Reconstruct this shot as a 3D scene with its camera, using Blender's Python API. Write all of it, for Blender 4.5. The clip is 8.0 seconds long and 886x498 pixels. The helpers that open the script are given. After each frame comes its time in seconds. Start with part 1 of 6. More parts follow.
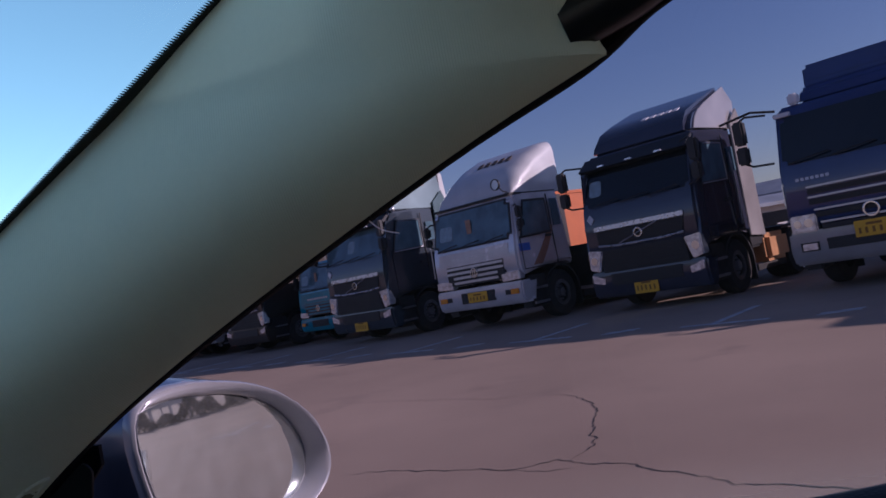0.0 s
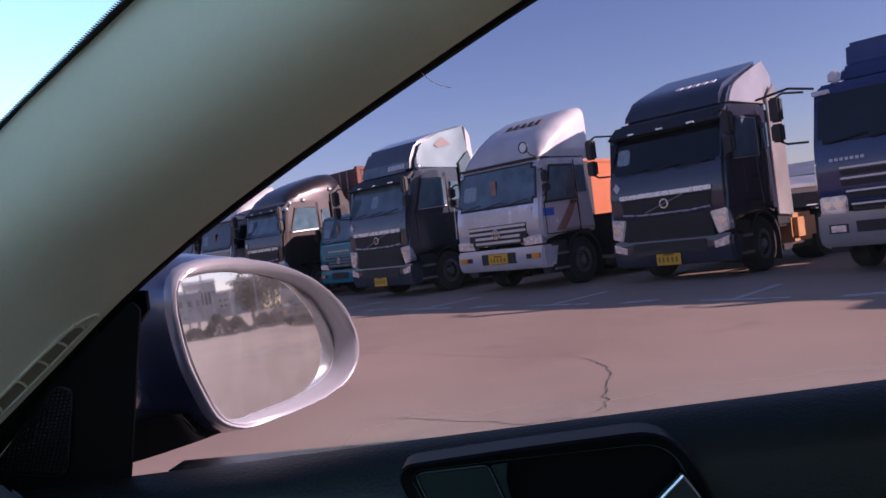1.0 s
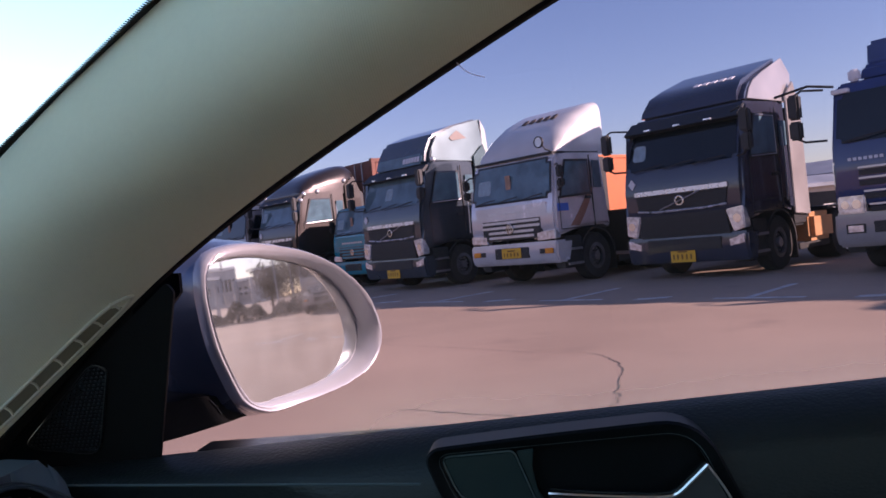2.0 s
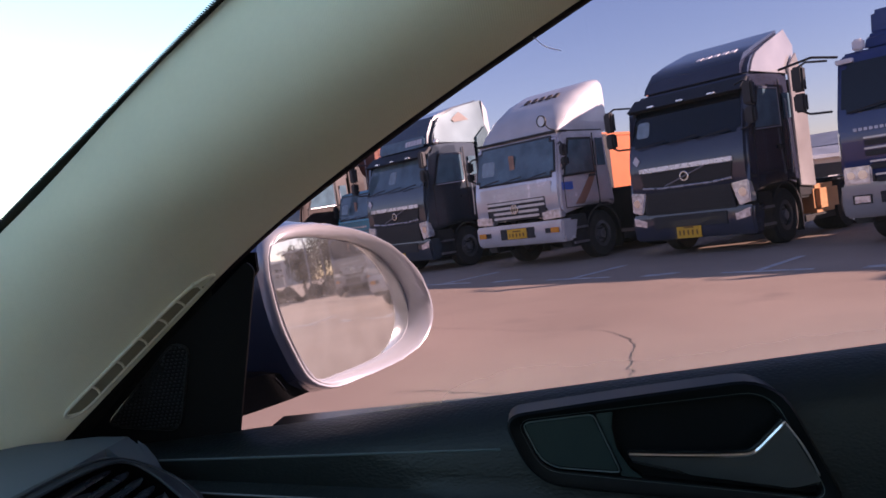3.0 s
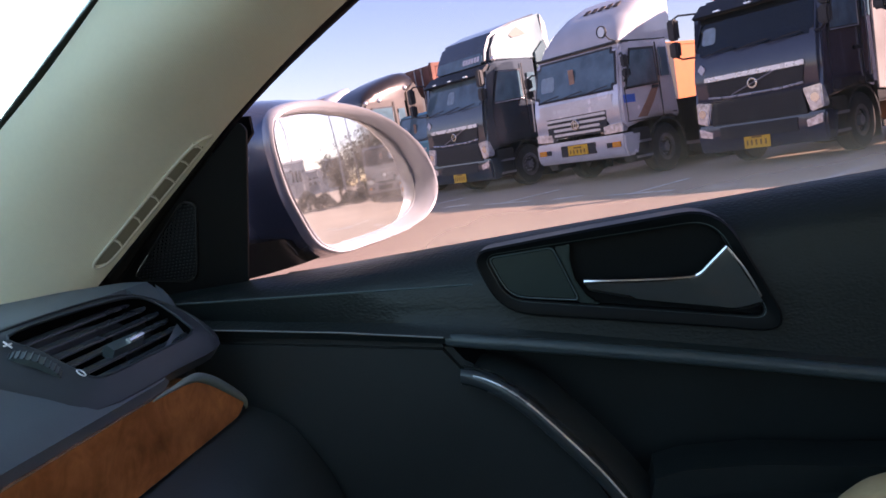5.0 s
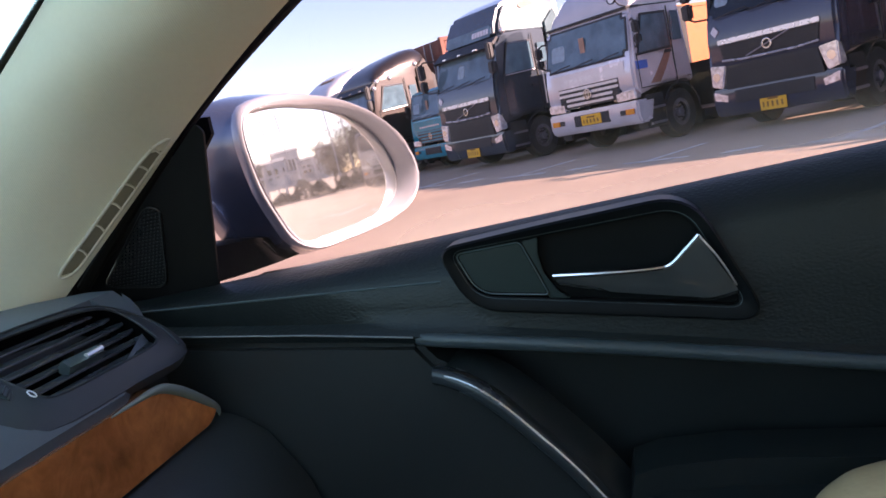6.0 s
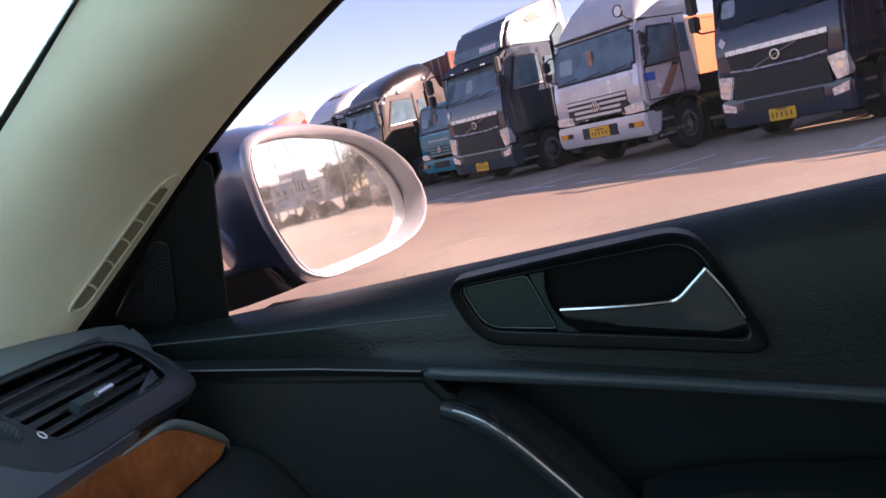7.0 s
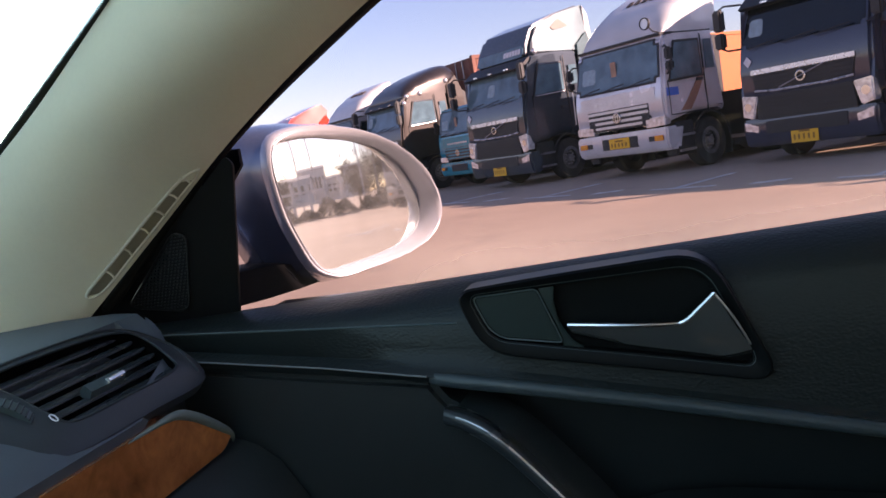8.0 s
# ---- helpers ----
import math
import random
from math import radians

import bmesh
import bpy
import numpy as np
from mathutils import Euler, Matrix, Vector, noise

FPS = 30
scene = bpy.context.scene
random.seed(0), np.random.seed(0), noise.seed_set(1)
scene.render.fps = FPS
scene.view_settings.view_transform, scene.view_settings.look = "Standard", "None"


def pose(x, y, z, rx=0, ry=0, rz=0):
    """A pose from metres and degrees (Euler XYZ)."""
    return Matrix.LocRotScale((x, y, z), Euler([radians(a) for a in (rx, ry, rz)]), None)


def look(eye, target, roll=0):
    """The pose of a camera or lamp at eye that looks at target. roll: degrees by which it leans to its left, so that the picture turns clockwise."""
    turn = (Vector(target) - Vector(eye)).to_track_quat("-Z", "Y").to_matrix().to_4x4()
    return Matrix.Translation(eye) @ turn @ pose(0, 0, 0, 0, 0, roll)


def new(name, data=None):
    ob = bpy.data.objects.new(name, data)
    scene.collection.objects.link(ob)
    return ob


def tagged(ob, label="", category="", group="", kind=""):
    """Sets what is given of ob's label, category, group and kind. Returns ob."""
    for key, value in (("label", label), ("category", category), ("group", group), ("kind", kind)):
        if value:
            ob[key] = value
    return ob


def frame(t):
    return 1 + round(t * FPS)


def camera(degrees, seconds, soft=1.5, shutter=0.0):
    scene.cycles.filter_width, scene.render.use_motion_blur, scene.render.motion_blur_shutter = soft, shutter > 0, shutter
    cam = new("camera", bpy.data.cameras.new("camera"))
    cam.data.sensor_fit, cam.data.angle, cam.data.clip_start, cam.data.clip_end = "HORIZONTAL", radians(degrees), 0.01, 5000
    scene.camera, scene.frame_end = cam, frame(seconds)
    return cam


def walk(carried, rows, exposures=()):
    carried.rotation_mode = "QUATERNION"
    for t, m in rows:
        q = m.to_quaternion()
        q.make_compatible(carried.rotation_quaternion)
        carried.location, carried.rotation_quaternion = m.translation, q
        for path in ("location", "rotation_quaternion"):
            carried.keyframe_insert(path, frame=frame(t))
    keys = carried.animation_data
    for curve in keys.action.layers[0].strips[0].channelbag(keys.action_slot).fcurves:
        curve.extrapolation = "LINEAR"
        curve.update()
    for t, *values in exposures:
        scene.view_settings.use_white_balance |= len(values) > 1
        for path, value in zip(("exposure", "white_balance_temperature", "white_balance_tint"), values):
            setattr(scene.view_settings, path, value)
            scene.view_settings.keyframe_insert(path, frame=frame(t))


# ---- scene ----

# ---- camera and its way ----
PATH = [
    (0.0, -0.0110, 0.0990, 1.2632, 2.077, 10.369, 45.985),
    (0.5, -0.0116, 0.0953, 1.2398, 0.879, 8.782, 47.094),
    (1.0, -0.0201, 0.0747, 1.2009, -0.452, 6.766, 47.533),
    (1.5, -0.0155, 0.0736, 1.2049, -0.776, 6.043, 47.982),
    (1.7, -0.0189, 0.0706, 1.1954, -0.783, 5.799, 48.458),
    (2.8, -0.0343, 0.0246, 1.2111, -0.927, 5.860, 48.503),
    (3.0, -0.0455, 0.0150, 1.1975, -2.084, 7.375, 48.700),
    (3.5, -0.0504, -0.0217, 1.1483, -6.308, 7.872, 48.162),
    (4.0, -0.0289, -0.0454, 1.1374, -6.659, 7.464, 48.910),
    (4.5, 0.0105, -0.0271, 1.1422, -6.382, 8.737, 53.073),
    (4.7, 0.0247, -0.0022, 1.1370, -6.483, 8.900, 53.176),
    (5.8, 0.0413, 0.0636, 1.1402, -8.871, 11.467, 54.272),
    (6.0, 0.0426, 0.0720, 1.1434, -8.707, 11.863, 54.343),
    (6.5, 0.0452, 0.0769, 1.1495, -8.453, 12.395, 54.610),
    (7.0, 0.0449, 0.0766, 1.1580, -7.610, 12.459, 54.987),
    (7.5, 0.0389, 0.0733, 1.1541, -7.358, 12.252, 55.335),
    (8.0, 0.0511, 0.0738, 1.1633, -7.178, 9.296, 56.377),
]
cam = camera(59.17, 8.0, soft=1.6, shutter=0.0)
walk(cam, [(t, pose(x, y, z, 90 + p, r, w)) for t, x, y, z, p, r, w in PATH],
     exposures=((0.0, 1.95, 5700, 5), (0.5, 2.20, 5750, 6), (1.0, 2.75, 6400, 9), (1.5, 3.05, 6650, 8), (3.0, 3.15, 7200, 9), (3.5, 3.72, 7300, 9), (4.0, 3.95, 7350, 9), (4.5, 3.72, 7450, 8), (6.0, 4.10, 7800, 6), (6.5, 4.05, 7900, 6), (7.5, 3.75, 8050, 5), (8.0, 3.70, 8050, 5)))

# ---- sky and sun ----
SUN_AZ, SUN_EL = radians(60), radians(20.5)
world = bpy.data.worlds.new("sky")
scene.world = world
world.use_nodes = True
wn, wl = world.node_tree.nodes, world.node_tree.links
wn.clear()
sky = wn.new("ShaderNodeTexSky")
sky.sky_type, sky.sun_disc = "NISHITA", False
sky.sun_elevation, sky.sun_rotation = SUN_EL, SUN_AZ
sky.air_density, sky.dust_density, sky.ozone_density = 1.0, 0.35, 1.5
wb = wn.new("ShaderNodeBackground")
wb.inputs["Strength"].default_value = 0.080
wo = wn.new("ShaderNodeOutputWorld")
wl.new(sky.outputs[0], wb.inputs[0])
wl.new(wb.outputs[0], wo.inputs[0])
sun_data = bpy.data.lights.new("sun", "SUN")
sun_data.energy, sun_data.angle, sun_data.color = 5.0, radians(0.6), (1.0, 0.84, 0.62)
sun = new("sun", sun_data)
sun_from = Vector((math.sin(SUN_AZ) * math.cos(SUN_EL), math.cos(SUN_AZ) * math.cos(SUN_EL), math.sin(SUN_EL)))
sun.matrix_world = look(sun_from * 60, (0, 0, 0))


# ---- materials ----
def material(name, base, rough=0.5, metal=0.0, vary=0.12, scale=6.0, fine=60.0, bump=0.0, coat=0.0, spec=0.5, rough_vary=0.1, tint=None):
    """A surface with stains at two sizes, uneven gloss and a fine relief."""
    m = bpy.data.materials.new(name)
    m.use_nodes = True
    n, l = m.node_tree.nodes, m.node_tree.links
    b = n["Principled BSDF"]
    co = n.new("ShaderNodeTexCoord")
    big, small = n.new("ShaderNodeTexNoise"), n.new("ShaderNodeTexNoise")
    big.inputs["Scale"].default_value, small.inputs["Scale"].default_value = scale, fine
    big.inputs["Detail"].default_value, small.inputs["Detail"].default_value = 5, 3
    for t in (big, small):
        l.new(co.outputs["Object"], t.inputs["Vector"])
    ramp = n.new("ShaderNodeMapRange")
    ramp.inputs["From Min"].default_value, ramp.inputs["From Max"].default_value = 0.3, 0.7
    l.new(big.outputs["Fac"], ramp.inputs["Value"])
    mix = n.new("ShaderNodeMix")
    mix.data_type = "RGBA"
    c = Vector(base[:3])
    lo = c * (1 - vary)
    hi = Vector(tint) if tint else c * (1 + vary)
    mix.inputs[6].default_value, mix.inputs[7].default_value = (*lo, 1), (*hi, 1)
    l.new(ramp.outputs[0], mix.inputs[0])
    mix2 = n.new("ShaderNodeMix")
    mix2.data_type, mix2.blend_type = "RGBA", "MULTIPLY"
    mix2.inputs[0].default_value = min(1.0, vary * 2)
    l.new(mix.outputs[2], mix2.inputs[6])
    g = n.new("ShaderNodeMapRange")
    g.inputs["To Min"].default_value, g.inputs["To Max"].default_value = 0.75, 1.25
    l.new(small.outputs["Fac"], g.inputs["Value"])
    l.new(g.outputs[0], mix2.inputs[7])
    l.new(mix2.outputs[2], b.inputs["Base Color"])
    r = n.new("ShaderNodeMapRange")
    r.inputs["To Min"].default_value, r.inputs["To Max"].default_value = max(0.02, rough - rough_vary), min(1, rough + rough_vary)
    l.new(big.outputs["Fac"], r.inputs["Value"])
    l.new(r.outputs[0], b.inputs["Roughness"])
    b.inputs["Metallic"].default_value = metal
    b.inputs["Specular IOR Level"].default_value = spec
    b.inputs["Coat Weight"].default_value = coat
    b.inputs["Coat Roughness"].default_value = 0.04
    if bump:
        bp = n.new("ShaderNodeBump")
        bp.inputs["Strength"].default_value, bp.inputs["Distance"].default_value = bump, 0.002
        l.new(small.outputs["Fac"], bp.inputs["Height"])
        l.new(bp.outputs[0], b.inputs["Normal"])
    return m


def car_paint(name, base, **k):
    return material(name, base, **{"rough": 0.16, "rough_vary": 0.05, "coat": 0.8, "vary": 0.16, "scale": 1.5, "fine": 25, **k})


def leather_material(name, base, cell=330.0, strength=0.5, rough=0.42, spec=0.5):
    """Grained automotive plastic or leather: cells with rounded creases."""
    m = material(name, base, rough=rough, vary=0.08, scale=9, fine=120, rough_vary=0.06, spec=spec)
    n, l = m.node_tree.nodes, m.node_tree.links
    b = n["Principled BSDF"]
    co = n.new("ShaderNodeTexCoord")
    mp = n.new("ShaderNodeMapping")
    mp.inputs["Scale"].default_value = (1, 0.75, 1.25)
    v = n.new("ShaderNodeTexVoronoi")
    v.feature = "SMOOTH_F1"
    v.inputs["Scale"].default_value = cell
    l.new(co.outputs["Object"], mp.inputs["Vector"])
    l.new(mp.outputs[0], v.inputs["Vector"])
    bp = n.new("ShaderNodeBump")
    bp.invert = True
    bp.inputs["Strength"].default_value, bp.inputs["Distance"].default_value = strength, 0.0006
    l.new(v.outputs["Distance"], bp.inputs["Height"])
    l.new(bp.outputs[0], b.inputs["Normal"])
    return m


def glass_material(name, tint, gloss=0.05, rough=0.0):
    """Thin window glass: tinted clear body with a mirror sheen."""
    m = bpy.data.materials.new(name)
    m.use_nodes = True
    n, l = m.node_tree.nodes, m.node_tree.links
    n.remove(n["Principled BSDF"])
    out = n["Material Output"]
    tr, gl = n.new("ShaderNodeBsdfTransparent"), n.new("ShaderNodeBsdfGlossy")
    tr.inputs["Color"].default_value = (*tint, 1)
    gl.inputs["Roughness"].default_value = rough
    fr = n.new("ShaderNodeFresnel")
    fr.inputs["IOR"].default_value = 1.0 + gloss * 6
    mix = n.new("ShaderNodeMixShader")
    l.new(fr.outputs[0], mix.inputs[0])
    l.new(tr.outputs[0], mix.inputs[1])
    l.new(gl.outputs[0], mix.inputs[2])
    l.new(mix.outputs[0], out.inputs["Surface"])
    return m


def dusty_glass_material(name, tint, low, high):
    """Tinted door glass: dried splashes and a dust film that thickens towards the seal at its foot."""
    m = glass_material(name, tint, 0.035)
    n, l = m.node_tree.nodes, m.node_tree.links
    out = n["Material Output"]
    clean = out.inputs["Surface"].links[0].from_socket
    co = n.new("ShaderNodeTexCoord")
    sep = n.new("ShaderNodeSeparateXYZ")
    l.new(co.outputs["Object"], sep.inputs[0])
    up = n.new("ShaderNodeMapRange")
    up.interpolation_type = "SMOOTHSTEP"
    up.inputs["From Min"].default_value, up.inputs["From Max"].default_value = low, high
    up.inputs["To Min"].default_value, up.inputs["To Max"].default_value = 1, 0
    wob = n.new("ShaderNodeTexNoise")
    wob.inputs["Scale"].default_value, wob.inputs["Detail"].default_value = 14, 6
    l.new(co.outputs["Object"], wob.inputs["Vector"])
    zz = n.new("ShaderNodeMath")
    zz.operation = "MULTIPLY_ADD"
    zz.inputs[1].default_value, zz.inputs[2].default_value = 0.03, -0.015
    l.new(wob.outputs["Fac"], zz.inputs[0])
    za = n.new("ShaderNodeMath")
    l.new(sep.outputs["Z"], za.inputs[0])
    l.new(zz.outputs[0], za.inputs[1])
    l.new(za.outputs[0], up.inputs["Value"])
    # runs: noise drawn out upright
    mp = n.new("ShaderNodeMapping")
    mp.inputs["Scale"].default_value = (1, 300, 30)
    l.new(co.outputs["Object"], mp.inputs["Vector"])
    run = n.new("ShaderNodeTexNoise")
    run.inputs["Scale"].default_value, run.inputs["Detail"].default_value = 1.0, 4
    l.new(mp.outputs[0], run.inputs["Vector"])
    rr = n.new("ShaderNodeMapRange")
    rr.inputs["From Min"].default_value, rr.inputs["From Max"].default_value = 0.56, 0.76
    l.new(run.outputs["Fac"], rr.inputs["Value"])
    band = n.new("ShaderNodeMapRange")
    band.interpolation_type = "SMOOTHSTEP"
    band.inputs["From Min"].default_value, band.inputs["From Max"].default_value = low + 0.075, high + 0.095
    band.inputs["To Min"].default_value, band.inputs["To Max"].default_value = 1, 0
    l.new(za.outputs[0], band.inputs["Value"])
    rise = n.new("ShaderNodeMapRange")
    rise.interpolation_type = "SMOOTHSTEP"
    rise.inputs["From Min"].default_value, rise.inputs["From Max"].default_value = low + 0.030, low + 0.070
    l.new(za.outputs[0], rise.inputs["Value"])
    rm = n.new("ShaderNodeMath")
    rm.operation = "MULTIPLY"
    l.new(rr.outputs[0], rm.inputs[0])
    l.new(rise.outputs[0], rm.inputs[1])
    rb = n.new("ShaderNodeMath")
    rb.operation = "MULTIPLY"
    l.new(rm.outputs[0], rb.inputs[0])
    l.new(band.outputs[0], rb.inputs[1])
    film = n.new("ShaderNodeMath")
    film.operation = "MULTIPLY_ADD"
    film.inputs[1].default_value = 0.13
    l.new(up.outputs[0], film.inputs[0])
    rs = n.new("ShaderNodeMath")
    rs.operation = "MULTIPLY_ADD"
    rs.inputs[1].default_value, rs.inputs[2].default_value = 0.016, 0.004
    l.new(rb.outputs[0], rs.inputs[0])
    l.new(rs.outputs[0], film.inputs[2])
    back = n.new("ShaderNodeMapRange")
    back.interpolation_type = "SMOOTHSTEP"
    back.inputs["From Min"].default_value, back.inputs["From Max"].default_value = -0.06, -0.24
    back.inputs["To Min"].default_value = 0.02
    l.new(sep.outputs["Y"], back.inputs["Value"])
    amount = n.new("ShaderNodeMath")
    amount.operation = "MULTIPLY"
    l.new(film.outputs[0], amount.inputs[0])
    l.new(back.outputs[0], amount.inputs[1])
    dust = n.new("ShaderNodeBsdfTranslucent")
    dust.inputs["Color"].default_value = (0.75, 0.68, 0.62, 1)
    dust2 = n.new("ShaderNodeBsdfDiffuse")
    dust2.inputs["Color"].default_value = (0.75, 0.68, 0.62, 1)
    dm = n.new("ShaderNodeMixShader")
    dm.inputs[0].default_value = 0.35
    l.new(dust.outputs[0], dm.inputs[1])
    l.new(dust2.outputs[0], dm.inputs[2])
    mix = n.new("ShaderNodeMixShader")
    l.new(amount.outputs[0], mix.inputs[0])
    l.new(clean, mix.inputs[1])
    l.new(dm.outputs[0], mix.inputs[2])
    l.new(mix.outputs[0], out.inputs["Surface"])
    return m


def asphalt_material():
    m = material("asphalt", (0.40, 0.297, 0.22), rough=0.88, vary=0.16, scale=0.35, fine=70, bump=0.7, spec=0.25)
    n, l = m.node_tree.nodes, m.node_tree.links
    b = n["Principled BSDF"]
    src = b.inputs["Base Color"].links[0].from_socket
    co = n.new("ShaderNodeTexCoord")
    # oil stains and worn patches
    st = n.new("ShaderNodeTexNoise")
    st.inputs["Scale"].default_value, st.inputs["Detail"].default_value = 1.1, 8
    l.new(co.outputs["Object"], st.inputs["Vector"])
    rp = n.new("ShaderNodeMapRange")
    rp.inputs["From Min"].default_value, rp.inputs["From Max"].default_value = 0.60, 0.74
    rp.inputs["To Max"].default_value = 0.26
    l.new(st.outputs["Fac"], rp.inputs["Value"])
    mx = n.new("ShaderNodeMix")
    mx.data_type = "RGBA"
    mx.inputs[7].default_value = (0.10, 0.085, 0.075, 1)
    l.new(rp.outputs[0], mx.inputs[0])
    l.new(src, mx.inputs[6])
    # pale aggregate
    vo = n.new("ShaderNodeTexVoronoi")
    vo.inputs["Scale"].default_value = 55
    l.new(co.outputs["Object"], vo.inputs["Vector"])
    vr = n.new("ShaderNodeMapRange")
    vr.inputs["From Min"].default_value, vr.inputs["From Max"].default_value = 0.0, 0.28
    vr.inputs["To Min"].default_value, vr.inputs["To Max"].default_value = 0.35, 0.0
    l.new(vo.outputs["Distance"], vr.inputs["Value"])
    m2 = n.new("ShaderNodeMix")
    m2.data_type = "RGBA"
    m2.inputs[7].default_value = (0.42, 0.325, 0.25, 1)
    l.new(vr.outputs[0], m2.inputs[0])
    l.new(mx.outputs[2], m2.inputs[6])
    l.new(m2.outputs[2], b.inputs["Base Color"])
    return m


def burl_material():
    """Red-brown burl veneer under clear lacquer: clouds, curls and small dark eyes."""
    m = material("burl_wood", (0.27, 0.078, 0.024), rough=0.2, vary=0.3, scale=14, fine=140, coat=1.0, tint=(0.62, 0.215, 0.070))
    n, l = m.node_tree.nodes, m.node_tree.links
    b = n["Principled BSDF"]
    src = b.inputs["Base Color"].links[0].from_socket
    co = n.new("ShaderNodeTexCoord")
    v = n.new("ShaderNodeTexVoronoi")
    v.inputs["Scale"].default_value = 75
    w = n.new("ShaderNodeTexNoise")
    w.inputs["Scale"].default_value, w.inputs["Detail"].default_value, w.inputs["Distortion"].default_value = 45, 6, 2.5
    l.new(co.outputs["Object"], v.inputs["Vector"])
    l.new(co.outputs["Object"], w.inputs["Vector"])
    eye = n.new("ShaderNodeMapRange")
    eye.inputs["From Min"].default_value, eye.inputs["From Max"].default_value = 0.05, 0.3
    eye.inputs["To Min"].default_value = 0.94
    l.new(v.outputs["Distance"], eye.inputs["Value"])
    cur = n.new("ShaderNodeMapRange")
    cur.inputs["From Min"].default_value, cur.inputs["From Max"].default_value = 0.3, 0.7
    cur.inputs["To Min"].default_value, cur.inputs["To Max"].default_value = 0.80, 1.12
    l.new(w.outputs["Fac"], cur.inputs["Value"])
    k = n.new("ShaderNodeMath")
    k.operation = "MULTIPLY"
    l.new(eye.outputs[0], k.inputs[0])
    l.new(cur.outputs[0], k.inputs[1])
    mx = n.new("ShaderNodeMix")
    mx.data_type, mx.blend_type = "RGBA", "MULTIPLY"
    mx.inputs[0].default_value = 1.0
    l.new(src, mx.inputs[6])
    l.new(k.outputs[0], mx.inputs[7])
    l.new(mx.outputs[2], b.inputs["Base Color"])
    return m


def woven_material(name, base):
    """Pillar cloth: fine ribs along the pillar."""
    m = material(name, base, rough=0.85, vary=0.06, scale=5, fine=240, spec=0.2)
    n, l = m.node_tree.nodes, m.node_tree.links
    b = n["Principled BSDF"]
    co = n.new("ShaderNodeTexCoord")
    w = n.new("ShaderNodeTexWave")
    w.bands_direction = "Y"
    w.inputs["Scale"].default_value, w.inputs["Distortion"].default_value = 210, 0.8
    l.new(co.outputs["Object"], w.inputs["Vector"])
    bp = n.new("ShaderNodeBump")
    bp.inputs["Strength"].default_value, bp.inputs["Distance"].default_value = 0.32, 0.0003
    l.new(w.outputs["Fac"], bp.inputs["Height"])
    l.new(bp.outputs[0], b.inputs["Normal"])
    return m


def hazy_mirror_material():
    """Silvered glass under a thin film of road dust and dried drops."""
    m = material("mirror_glass", (0.70, 0.75, 0.72), rough=0.03, metal=1.0, vary=0.02, rough_vary=0.015)
    n, l = m.node_tree.nodes, m.node_tree.links
    out, b = n["Material Output"], n["Principled BSDF"]
    co = n.new("ShaderNodeTexCoord")
    no = n.new("ShaderNodeTexNoise")
    no.inputs["Scale"].default_value, no.inputs["Detail"].default_value = 55, 6
    l.new(co.outputs["Object"], no.inputs["Vector"])
    am = n.new("ShaderNodeMapRange")
    am.inputs["From Min"].default_value, am.inputs["From Max"].default_value = 0.3, 0.75
    am.inputs["To Min"].default_value, am.inputs["To Max"].default_value = 0.04, 0.11
    l.new(no.outputs["Fac"], am.inputs["Value"])
    film = n.new("ShaderNodeBsdfDiffuse")
    film.inputs["Color"].default_value = (0.72, 0.74, 0.72, 1)
    mix = n.new("ShaderNodeMixShader")
    l.new(am.outputs[0], mix.inputs[0])
    l.new(b.outputs[0], mix.inputs[1])
    l.new(film.outputs[0], mix.inputs[2])
    l.new(mix.outputs[0], out.inputs["Surface"])
    return m


